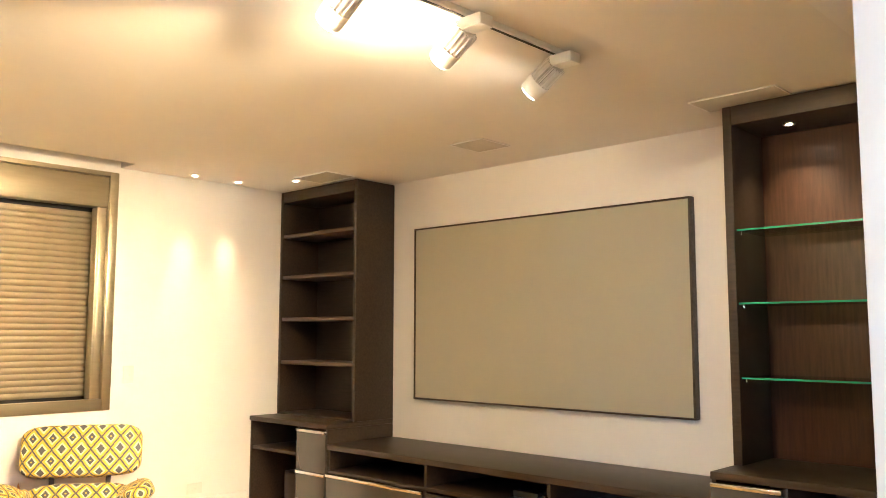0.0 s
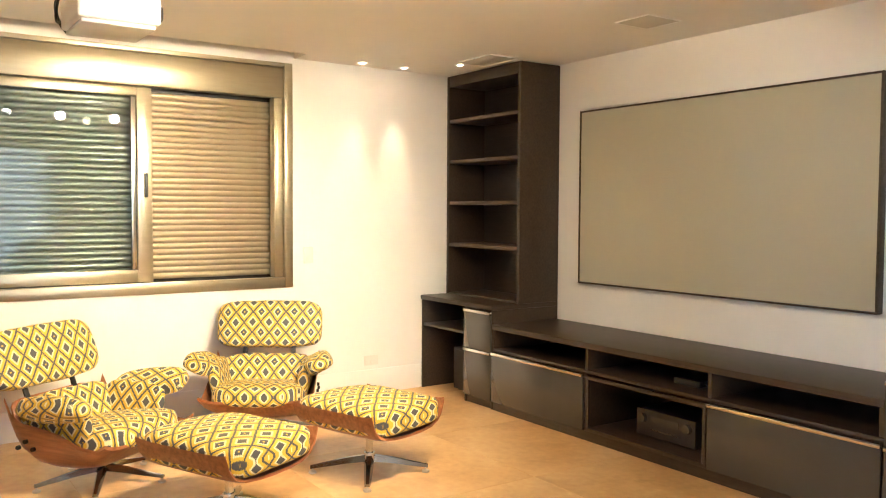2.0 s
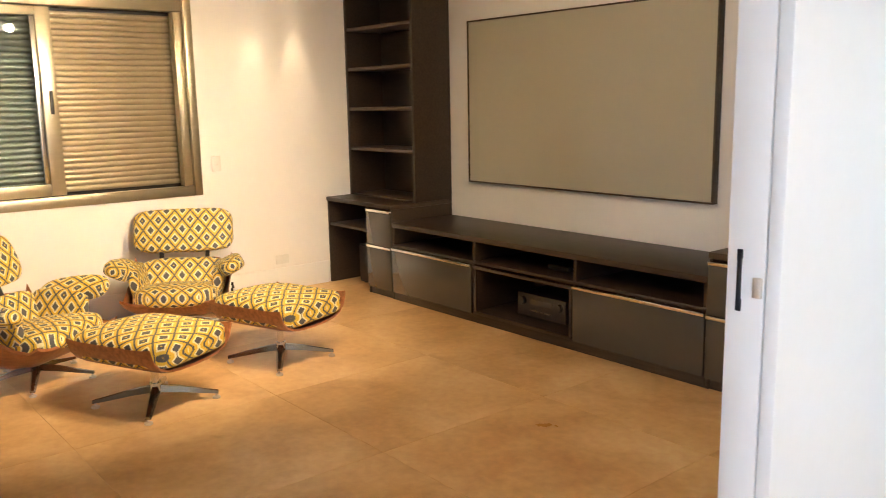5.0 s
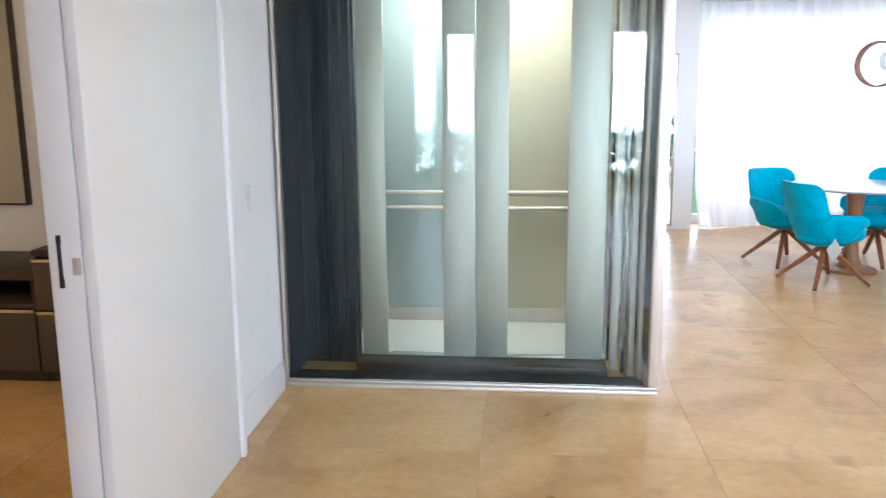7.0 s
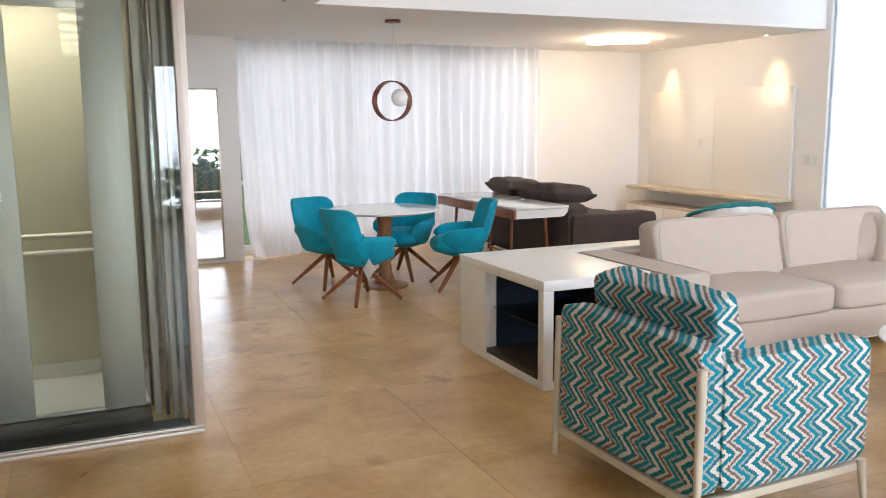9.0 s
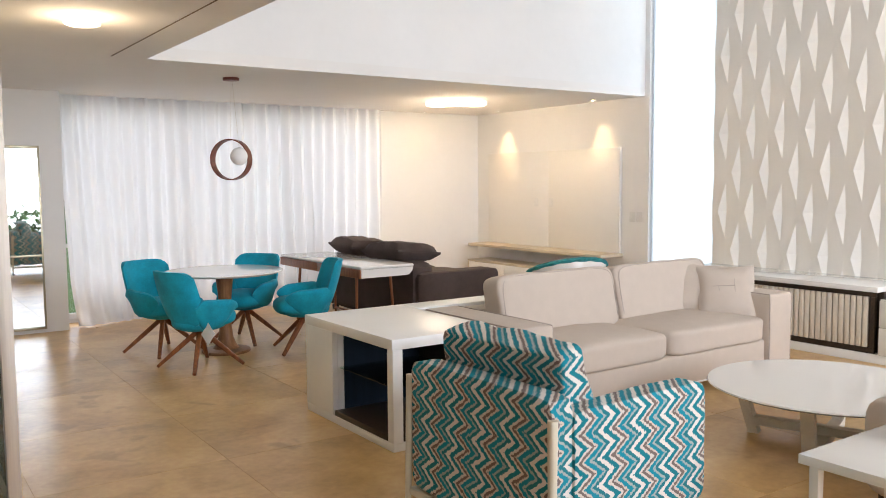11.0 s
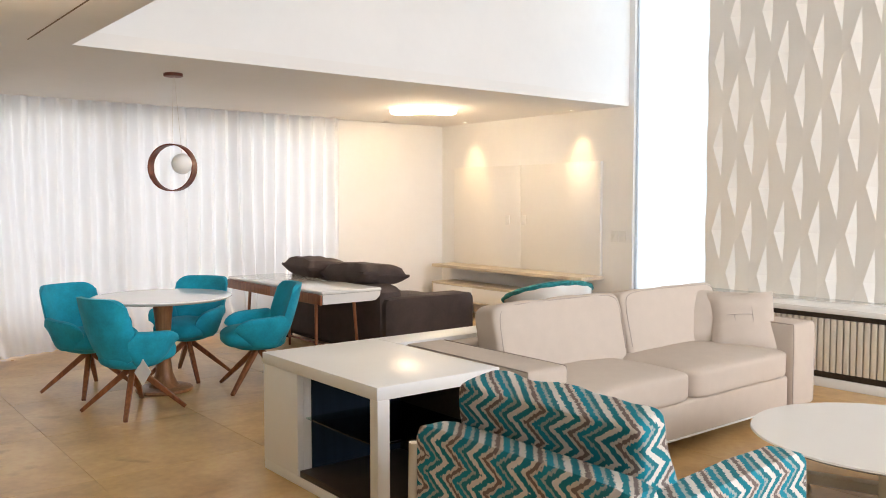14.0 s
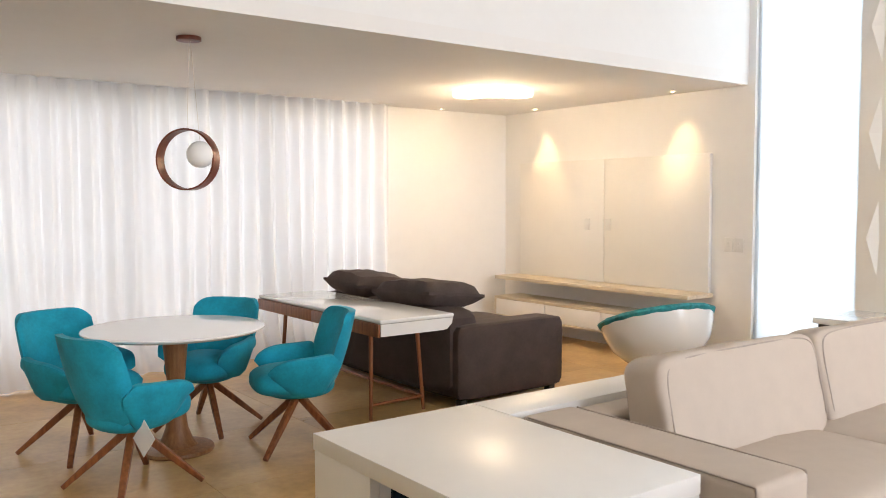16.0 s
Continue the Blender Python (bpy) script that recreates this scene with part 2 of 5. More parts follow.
PAINT = mat("white_wall_paint", (0.82, 0.81, 0.79), 0.75, vary=0.02, scale=1.5, bump=0.05, bscale=180)
CEIL = mat("ceiling_paint", (0.81, 0.79, 0.76), 0.85, vary=0.02, scale=1.0, bump=0.03, bscale=150)
GLOSSW = mat("white_lacquer", (0.83, 0.82, 0.79), 0.10, vary=0.01, scale=2, coat=0.3)
PANELW = mat("satin_white_lacquer", (0.80, 0.78, 0.74), 0.34, vary=0.015, scale=2)
DCHROME = mat("darkened_aluminium", (0.36, 0.35, 0.34), 0.16, 1.0, vary=0.05, scale=20)
TAUPE = mat("taupe_piping", (0.44, 0.375, 0.32), 0.85, vary=0.08, scale=40)
OXBLOOD = mat("dark_red_glaze", (0.20, 0.035, 0.025), 0.3, vary=0.25, scale=18)
CONSW = mat("satin_white_board", (0.84, 0.825, 0.79), 0.34, vary=0.015, scale=2)
SATINW = mat("satin_white_trim", (0.84, 0.84, 0.83), 0.35, vary=0.015, scale=3)
DARKWOOD = wood("dark_oak_laminate", (0.026, 0.0165, 0.0105), (0.051, 0.033, 0.021), 5, 0.42, (1, 14, 14))
SHELFWOOD = wood("brown_oak_shelf", (0.060, 0.038, 0.024), (0.10, 0.066, 0.044), 5, 0.45, (1, 14, 14))
BROWNWOOD = wood("brown_wood_back", (0.056, 0.025, 0.013), (0.088, 0.041, 0.022), 5, 0.45, (14, 14, 1))
GREYGLASS = mat("smoked_lacquer_front", (0.060, 0.056, 0.050), 0.12, vary=0.05, scale=2, coat=0.4)
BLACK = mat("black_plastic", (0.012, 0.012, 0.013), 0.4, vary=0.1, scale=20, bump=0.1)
CHROME = mat("polished_aluminium", (0.72, 0.71, 0.69), 0.18, 1.0, vary=0.03, scale=20)
STEEL = mat("brushed_steel", (0.71, 0.655, 0.585), 0.56, 1.0, vary=0.06, scale=4, stretch=(30, 30, 0.6), bump=0.05, bscale=60)
BRONZE = mat("champagne_anodised_frame", (0.47, 0.42, 0.30), 0.32, 0.9, vary=0.05, scale=5, stretch=(1, 1, 8))
SHUTTER = mat("champagne_shutter_paint", (0.45, 0.395, 0.285), 0.33, 0.8, vary=0.05, scale=5)
SCREENM = mat("grey_projection_cloth", (0.42, 0.405, 0.315), 0.9, vary=0.02, scale=1.0, bump=0.05, bscale=400)
GREENGLASS = glass("green_edged_glass", (0.80, 0.93, 0.86))
GREENEDGE = mat("glass_cut_edge", (0.05, 0.40, 0.24), 0.15)
CLEAR = glass("clear_glass", (0.97, 0.98, 0.98))
PANE = glass("window_pane", (0.78, 0.86, 0.92), ior=1.6)
TINT = glass("tinted_glass", (0.90, 0.945, 0.92), ior=1.45)
MIRROR = mat("silvered_mirror", (0.90, 0.91, 0.90), 0.02, 1.0)
PLY = wood("walnut_ply_shell", (0.24, 0.085, 0.028), (0.38, 0.16, 0.055), 4, 0.32, (10, 1, 10))
WALNUT = wood("walnut_leg", (0.24, 0.072, 0.021), (0.37, 0.125, 0.043), 4, 0.38, (12, 12, 1))
OAK = wood("turned_oak", (0.26, 0.11, 0.040), (0.36, 0.17, 0.07), 4, 0.4, (12, 12, 1))
PALEWOOD = wood("pale_wood_shelf", (0.60, 0.51, 0.37), (0.70, 0.61, 0.46), 4, 0.45, (14, 1, 14))
YELLOW = lozenge("lozenge_print")
CHEVRON = zigzag("zigzag_weave")
TEAL = mat("teal_velvet", (0.0, 0.34, 0.49), 0.85, vary=0.22, scale=7, bump=0.12, bscale=240)
TEAL.node_tree.nodes["Principled BSDF"].inputs["Sheen Weight"].default_value = 0.05
BEIGE = mat("beige_linen", (0.565, 0.482, 0.405), 0.9, vary=0.025, scale=12, bump=0.25, bscale=320)
CHARCOAL = mat("charcoal_suede", (0.072, 0.051, 0.045), 0.9, vary=0.18, scale=6, bump=0.2, bscale=260)
CREAM = mat("cream_lacquered_frame", (0.66, 0.60, 0.47), 0.3, vary=0.03, scale=8)
SLATW = mat("cream_painted_slat", (0.76, 0.69, 0.58), 0.4, vary=0.04, scale=10)
CURTAIN = sheer("white_sheer_voile", (0.90, 0.89, 0.89), 0.40)
BLIND = sheer("frosted_blind", (0.93, 0.96, 0.98), 0.75)
STONE = stone("beige_limestone")
GROUT = mat("beige_grout", (0.66, 0.46, 0.23), 0.8, vary=0.1, scale=30)
PLASTER3D = mat("white_plaster_relief", (0.88, 0.84, 0.77), 0.65, vary=0.02, scale=3, bump=0.05, bscale=120)
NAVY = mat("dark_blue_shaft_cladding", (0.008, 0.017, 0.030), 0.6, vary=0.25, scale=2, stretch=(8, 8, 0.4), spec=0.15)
LEAF = mat("hedge_leaf", (0.05, 0.11, 0.025), 0.6, vary=0.4, scale=14)
LAWN = mat("lawn", (0.10, 0.17, 0.05), 0.9, vary=0.3, scale=3, bump=0.5, bscale=40)
LED = glow("warm_led", (1.0, 0.80, 0.52), 25.0)
BULBW = glow("frosted_ceiling_lamp", (1.0, 0.90, 0.70), 5.0)
OPAL = mat("opal_globe", (0.85, 0.85, 0.84), 0.25)
GLOBE = mat("opal_globe_glass", (0.93, 0.93, 0.92), 0.22)
RINGWOOD = wood("red_brown_veneer", (0.13, 0.024, 0.009), (0.20, 0.042, 0.016), 4, 0.38, (6, 6, 6))
PLATE = mat("pale_grey_switch_plastic", (0.75, 0.74, 0.71), 0.35, vary=0.02, scale=8)
SLOT = mat("brown_slot_painted_shade", (0.17, 0.12, 0.08), 0.8, vary=0.1, scale=6)
PAPER = mat("white_paper_tag", (0.85, 0.86, 0.88), 0.6, vary=0.02, scale=8)
LEATHER = mat("dark_leather", (0.030, 0.022, 0.020), 0.55, vary=0.2, scale=12, bump=0.2, bscale=120)
TEALWEAVE = mat("teal_rope_weave", (0.02, 0.25, 0.27), 0.7, vary=0.45, scale=30, bump=0.8, bscale=45)

# ---- mesh helpers ----


def B(*spans, bev=0.003, seg=2):
    """A bmesh of bevelled boxes, each (x0, x1, y0, y1, z0, z1)."""
    bm = bmesh.new()
    for x0, x1, y0, y1, z0, z1 in spans:
        r = bmesh.ops.create_cube(bm, size=1, matrix=Matrix.LocRotScale(((x0 + x1) / 2, (y0 + y1) / 2, (z0 + z1) / 2), None, (x1 - x0, y1 - y0, z1 - z0)))
        if bev:
            es = list({e for v in r["verts"] for e in v.link_edges})
            bmesh.ops.bevel(bm, geom=es, offset=min(bev, 0.45 * min(x1 - x0, y1 - y0, z1 - z0)), segments=seg, affect="EDGES", profile=0.5)
    return bm


def C(r0, r1, z0, z1, seg=24, m=None, bev=0.0):
    """A capped cone or cylinder from z0 (radius r0) to z1 (radius r1)."""
    bm = bmesh.new()
    t = Matrix.Translation((0, 0, (z0 + z1) / 2))
    bmesh.ops.create_cone(bm, cap_ends=True, segments=seg, radius1=r0, radius2=r1, depth=z1 - z0, matrix=(m or Matrix()) @ t)
    if bev:
        es = [e for e in bm.edges if len(e.link_faces) == 2 and any(len(f.verts) > 4 for f in e.link_faces)]
        bmesh.ops.bevel(bm, geom=es, offset=bev, segments=2, affect="EDGES", profile=0.5)
    return bm


def rod(a, b, r0, r1=None, seg=12):
    """A round bar from a to b."""
    a, b = Vector(a), Vector(b)
    q = (b - a).to_track_quat("Z", "Y").to_matrix().to_4x4()
    return C(r0, r1 if r1 is not None else r0, 0, (b - a).length, seg, Matrix.Translation(a) @ q)


def loft(rings, closed=False, caps=True):
    """A skin over rings of equal length; closed joins the last to the first."""
    bm = bmesh.new()
    vs = [[bm.verts.new(p) for p in ring] for ring in rings]
    k = len(vs[0])
    n = len(vs)
    for i in range(n if closed else n - 1):
        a, b = vs[i], vs[(i + 1) % n]
        for j in range(k):
            bm.faces.new((a[j], a[(j + 1) % k], b[(j + 1) % k], b[j]))
    if caps and not closed:
        bm.faces.new(vs[0][::-1])
        bm.faces.new(vs[-1])
    bmesh.ops.recalc_face_normals(bm, faces=bm.faces)
    return bm


def lathe(profile, seg=40):
    """A turned body from (radius, z) pairs."""
    return loft([[(r * math.cos(2 * math.pi * j / seg), r * math.sin(2 * math.pi * j / seg), z) for j in range(seg)] for r, z in profile])


def pad(w, d, h, n=5.0, res=10, crown=0.0, m=None, lump=0.0, key=0.0):
    """An upholstered block: a box rounded by a power law, with a crowned top and soft lumps."""
    bm = bmesh.new()
    bmesh.ops.create_cube(bm, size=2)
    bmesh.ops.subdivide_edges(bm, edges=bm.edges, cuts=res, use_grid_fill=True)
    # cloth coordinates run over the broad face and down its sides
    cloth = bm.verts.layers.float_vector.new("cloth")
    size = (w, d, h)
    k = size.index(min(size))
    iu, iv = ((1, 2), (0, 2), (0, 1))[k]
    for v in bm.verts:
        p = v.co
        # spread points towards the edges
        q = Vector([math.copysign(abs(c) ** 0.8, c) for c in p])
        s = (abs(q.x) ** n + abs(q.y) ** n + abs(q.z) ** n) ** (-1 / n)
        q = q * s
        z = q.z + crown * (1 - q.x ** 2) * (1 - q.y ** 2) * (1 if q.z > 0 else 0.3 * -1)
        o = Vector((q.x * w / 2, q.y * d / 2, z * h / 2))
        drop = max(0.0, (1 - abs(q[k])) * size[k] / 2)
        v[cloth] = (o[iu] + math.copysign(drop * abs(q[iu]) ** 6, q[iu]), o[iv] + math.copysign(drop * abs(q[iv]) ** 6, q[iv]), 0)
        if lump:
            o += lump * Vector((noise.noise(o * 7 + Vector((key, 0, 0))), noise.noise(o * 7 + Vector((0, key, 3))), noise.noise(o * 6 + Vector((5, 0, key)))))
        v.co = o
    if m is not None:
        bmesh.ops.transform(bm, matrix=m, verts=bm.verts)
    return bm


def pillow(w, d, h, m=None, key=0.0, lump=0.01, full=0.55):
    """A loose cushion, thin at its seam, with pulled corners."""
    bm = bmesh.new()
    bmesh.ops.create_cube(bm, size=2)
    bmesh.ops.subdivide_edges(bm, edges=bm.edges, cuts=11, use_grid_fill=True)
    for v in bm.verts:
        x, y, z = v.co
        f = ((1 - abs(x) ** 2.6) * (1 - abs(y) ** 2.6)) ** full
        pinch = 1 - 0.06 * (1 - abs(x * y))
        o = Vector((x * pinch * w / 2, y * pinch * d / 2, z * h / 2 * (0.10 + 0.90 * f)))
        o += lump * Vector((0, 0, noise.noise(o * 9 + Vector((key, key, 0)))))
        v.co = o
    if m is not None:
        bmesh.ops.transform(bm, matrix=m, verts=bm.verts)
    return bm


def join(*bms):
    out = bmesh.new()
    for b in bms:
        me = bpy.data.meshes.new("t")
        b.to_mesh(me)
        out.from_mesh(me)
        bpy.data.meshes.remove(me)
        b.free()
    return out


def mesh_of(name, bm, material, smooth=True):
    me = bpy.data.meshes.new(name)
    bm.to_mesh(me)
    bm.free()
    me.materials.append(material)
    if smooth:
        for p in me.polygons:
            p.use_smooth = True
        me.set_sharp_from_angle(angle=radians(40))
    return me


def part(name, bm, material, parent=None, label="", smooth=True):
    ob = new(name, mesh_of(name, bm, material, smooth))
    ob.parent = parent
    if label:
        ob["label"] = label
    return ob


def thing(name, m, label, category, group="", kind=""):
    ob = new(name)
    ob.empty_display_size = 0.2
    ob.matrix_world = m
    return tagged(ob, label, category, group, kind)


def solid(name, bm, material, label, category, kind="structure", smooth=True):
    return tagged(part(name, bm, material, None, "", smooth), label, category, "", kind)


def wall(name, axis, at, thick, a0, a1, z0, z1, holes=(), material=None, label="white painted plaster wall", category="wall"):
    """A wall in a plane: axis 'x' runs along y at x = at; axis 'y' runs along x. holes: (a0, a1, z0, z1)."""
    cuts = sorted({a0, a1, *[h[0] for h in holes], *[h[1] for h in holes]})
    zs = sorted({z0, z1, *[h[2] for h in holes], *[h[3] for h in holes]})
    bm = bmesh.new()
    grid = {}

    def v(i, j, k):
        key = (i, j, k)
        if key not in grid:
            a, z, t = cuts[i], zs[j], at + thick * k
            grid[key] = bm.verts.new((t, a, z) if axis == "x" else (a, t, z))
        return grid[key]

    def full(i, j):
        if not (0 <= i < len(cuts) - 1 and 0 <= j < len(zs) - 1):
            return False
        a, z = (cuts[i] + cuts[i + 1]) / 2, (zs[j] + zs[j + 1]) / 2
        return a0 < a < a1 and z0 < z < z1 and not any(h[0] < a < h[1] and h[2] < z < h[3] for h in holes)
    for i in range(len(cuts) - 1):
        for j in range(len(zs) - 1):
            if not full(i, j):
                continue
            bm.faces.new([v(i, j, 0), v(i + 1, j, 0), v(i + 1, j + 1, 0), v(i, j + 1, 0)])
            bm.faces.new([v(i, j, 1), v(i, j + 1, 1), v(i + 1, j + 1, 1), v(i + 1, j, 1)])
            for di, dj, p, q in ((-1, 0, (i, j), (i, j + 1)), (1, 0, (i + 1, j), (i + 1, j + 1)), (0, -1, (i, j), (i + 1, j)), (0, 1, (i, j + 1), (i + 1, j + 1))):
                if not full(i + di, j + dj):
                    bm.faces.new([v(*p, 0), v(*q, 0), v(*q, 1), v(*p, 1)])
    bmesh.ops.recalc_face_normals(bm, faces=bm.faces)
    return solid(name, bm, material or PAINT, label, category, smooth=False)


# ---- large structure ----
H, TOP = 2.515, 5.3
# theatre
wall("wall_theatre_window", "x", -4.25, -0.22, -2.2, 4.3, 0, 2.72, [(0.26, 2.33, 0.90, 2.45)])
wall("wall_theatre_screen", "y", 4.08, 0.2, -4.25, 0.90, 0, 2.72, label="off-white painted wall behind the projection screen")
wall("wall_theatre_south", "y", -2.0, -0.2, -4.25, 0.62, 0, 2.72)
wall("wall_door", "x", 0.62, 0.215, -2.2, 3.46, 0, 2.72, [(-0.45, 2.30, -0.1, 2.12)], label="white wall pierced by the sliding door")
# hall and living room
wall("wall_hall_east_of_lift", "x", 2.84, 0.15, 5.3, 8.8, 0, H)
wall("wall_mirror", "y", 8.80, 0.25, 2.84, 4.02, 0, H, label="white wall pier with a tall mirror")
wall("wall_north", "y", 9.27, 0.2, 4.02, 10.0, 0, H, [(4.06, 8.1, 0.04, 2.42)], label="white north wall with a wide curtained window")
wall("wall_east", "x", 9.84, 0.25, -5.4, 9.47, 0, TOP, [(5.04, 5.97, 0.0, 5.1)], label="white east wall with a tall slit window")
wall("wall_hall_west", "x", -0.2, -0.2, -5.4, -2.2, 0, 2.72)
wall("wall_south", "y", -5.2, -0.2, -0.2, 10.09, 0, TOP, [(0.32, 1.40, 0.05, 2.45), (3.42, 4.0, 0.05, 2.45), (4.4, 9.6, 0.05, 5.0)], label="white south wall with tall glazing")
# unseen partition, added to keep the living room's daylight out of the theatre
wall("wall_hall_south_partition", "x", 4.17, -0.15, -5.2, -1.7, 0, H)
wall("wall_upper_north", "y", 6.04, 0.15, 4.17, 9.84, H + 0.10, TOP, label="white upper wall over the dining area")
wall("wall_upper_west", "x", 4.17, -0.15, -5.2, 6.19, H + 0.10, TOP, label="white upper wall over the hall")
solid("ceiling_theatre", B((-4.03, 0.62, -2.0, 4.08, 2.51, 2.72), (-4.25, -4.03, 2.36, 4.08, 2.51, 2.72), (-4.25, -4.03, -2.0, 2.36, 2.66, 2.72), bev=0), CEIL, "off-white theatre ceiling with a curtain recess", "ceiling", smooth=False)
for nm, span in (("ceiling_hall", (0.62, 4.17, -2.2, 6.04)), ("ceiling_hall_south", (-0.2, 4.17, -5.2, -2.2)), ("ceiling_dining", (2.84, 9.84, 6.04, 9.27))):
    solid(nm, B((*span, H, H + 0.10), bev=0), CEIL, "off-white lowered ceiling", "ceiling", smooth=False)
solid("ceiling_high", B((4.0, 10.0, -5.4, 6.2, TOP, TOP + 0.15), bev=0), CEIL, "white double-height ceiling", "ceiling", smooth=False)

# ---- trim, door and windows ----
solid("baseboard_theatre", B((-4.25, -4.234, -1.99, 3.44, 0.0, 0.19)), SATINW, "tall white baseboard", "baseboard")
solid("baseboard_hall", B((0.836, 0.856, 2.65, 3.45, 0.0, 0.160)), SATINW, "tall white baseboard", "baseboard")
solid("baseboard_north", B((8.13, 9.84, 9.252, 9.268, 0.0, 0.15)), SATINW, "white baseboard", "baseboard")
door = solid("door_1", B((0.862, 0.900, 1.52, 2.60, 0.0, 2.35), bev=0.004), SATINW, "white sliding door leaf slid open along the wall", "door")
part("door_edge", B((0.757, 0.858, 1.52, 1.56, 0.0, 2.35), bev=0.004), SATINW, door)
part("end_trim", B((0.837, 0.915, 2.604, 2.645, 0.0, 2.35), bev=0.004), SATINW, door)
part("lock", join(B((0.788, 0.798, 1.513, 1.521, 1.04, 1.17), bev=0.001), B((0.786, 0.800, 1.515, 1.521, 1.155, 1.18), (0.786, 0.800, 1.515, 1.521, 1.025, 1.055), bev=0.001)), BLACK, door, "dark mortise lock plate")
part("strike_plate", B((0.832, 0.854, 1.512, 1.521, 1.065, 1.115), bev=0.001), STEEL, door, "small brushed steel finger plate")

W0 = -4.25
win = solid("window_1", B((W0 - 0.05, W0 + 0.015, 0.22, 0.30, 0.86, 2.47), (W0 - 0.05, W0 + 0.015, 2.285, 2.345, 0.86, 2.47), (W0 - 0.05, W0 + 0.015, 0.30, 2.285, 0.86, 0.935), (W0 - 0.05, W0 + 0.015, 0.30, 2.285, 2.44, 2.47), bev=0.004), BRONZE, "champagne aluminium sliding window with roller shutter", "window")
part("shutter_box", B((W0 - 0.10, W0 - 0.005, 0.30, 2.285, 2.225, 2.438), bev=0.006), BRONZE, win)
part("side_track", B((W0 - 0.14, W0 - 0.02, 2.235, 2.283, 0.936, 2.222), (W0 - 0.10, W0 - 0.012, 2.215, 2.233, 0.936, 2.222), bev=0.003), BRONZE, win)
part("sash_frame", B((W0 - 0.085, W0 - 0.035, 0.305, 0.385, 0.94, 2.22), (W0 - 0.085, W0 - 0.035, 1.27, 1.365, 0.94, 2.22), (W0 - 0.085, W0 - 0.035, 0.385, 1.27, 0.94, 1.02), (W0 - 0.085, W0 - 0.035, 0.385, 1.27, 2.16, 2.22), bev=0.003), BRONZE, win)
part("inner_bead", B((W0 - 0.08, W0 - 0.045, 1.235, 1.268, 1.025, 2.155), bev=0.002), CHROME, win)
part("pane", B((W0 - 0.066, W0 - 0.058, 0.386, 1.268, 1.021, 2.159), bev=0), PANE, win, "clear window pane")
for hy in (0.335, 1.325):
    h = part("sash_handle", B((W0 - 0.037, W0 - 0.028, hy - 0.012, hy + 0.012, 1.50, 1.66), bev=0.004), BLACK, win, "dark recessed pull")
    h["label"] = "dark recessed pull"
slat_mesh = mesh_of("slat", loft([[(W0 - 0.150 + dx, yy, dz) for dx, dz in ((0, -0.021), (0.006, -0.020), (0.014, -0.010), (0.016, 0.0), (0.014, 0.010), (0.006, 0.018), (0, 0.018))] for yy in (0.31, 2.275)]), SHUTTER)
for i in range(31):
    s = new("slat", slat_mesh)
    s.location, s.parent = (0, 0, 0.97 + 0.0405 * i), win
# black sheet added behind the slats, closes the opening and keeps the gaps dark
solid("shutter_gap_backing", B((W0 - 0.22, W0 - 0.17, 0.26, 2.33, 0.90, 2.45), bev=0), BLACK, "black sheet added behind the closed roller shutter", "shutter", smooth=False)


def plate(m, label, w=0.07, h=0.115, rockers=1):
    """A white switch or socket plate, its face towards its own +x."""
    p = thing("wall_switch", m, label, "switch")
    part("plate", B((0, 0.008, -w / 2, w / 2, -h / 2, h / 2), bev=0.003), PLATE, p)
    for k in range(rockers):
        part("rocker", B((0.0082, 0.012, -0.012, 0.012, -0.024 + 0.03 * k, 0.0 + 0.03 * k), bev=0.001), PLATE, p)
    return p


plate(pose(W0, 2.47, 1.09), "white switch plate beside the window", 0.075, 0.12)
plate(pose(W0, 3.0, 0.26), "white low wall socket above the baseboard", 0.12, 0.075)
plate(pose(0.835, 3.03, 1.09), "white switch plate beside the glass lift", 0.075, 0.12)
plate(pose(9.80, 7.90, 1.255, rz=180), "white socket plate on the glossy panel", 0.075, 0.12)
plate(pose(9.80, 7.61, 1.255, rz=180), "white socket plate on the glossy panel", 0.075, 0.12)
plate(pose(9.84, 6.21, 1.105, rz=180), "white switch plate at the wall's end", 0.09, 0.125, 2)
plate(pose(9.84, 6.10, 1.105, rz=180), "white switch plate at the wall's end", 0.09, 0.125, 2)

# ---- theatre ceiling fittings ----


def downlight(x, y, z, power, aim=(0, 0), cone=46, group="recessed downlights"):
    d = thing("downlight", pose(x, y, z), "small recessed downlight glowing warm in the ceiling", "downlight", group)
    part("ring", lathe([(0.018, 0.0), (0.036, 0.0), (0.036, -0.004), (0.030, -0.007), (0.020, -0.006)], 24), SATINW, d)
    part("bulb", C(0.0175, 0.0175, -0.006, -0.002, 20), LED, d, "warm glowing lens")
    lamp("downlight_beam", "SPOT", look((x, y, z - 0.012), (x + aim[0], y + aim[1], z - 1)), power, TUNGSTEN, cone=cone, blend=0.8, soft=0.02)


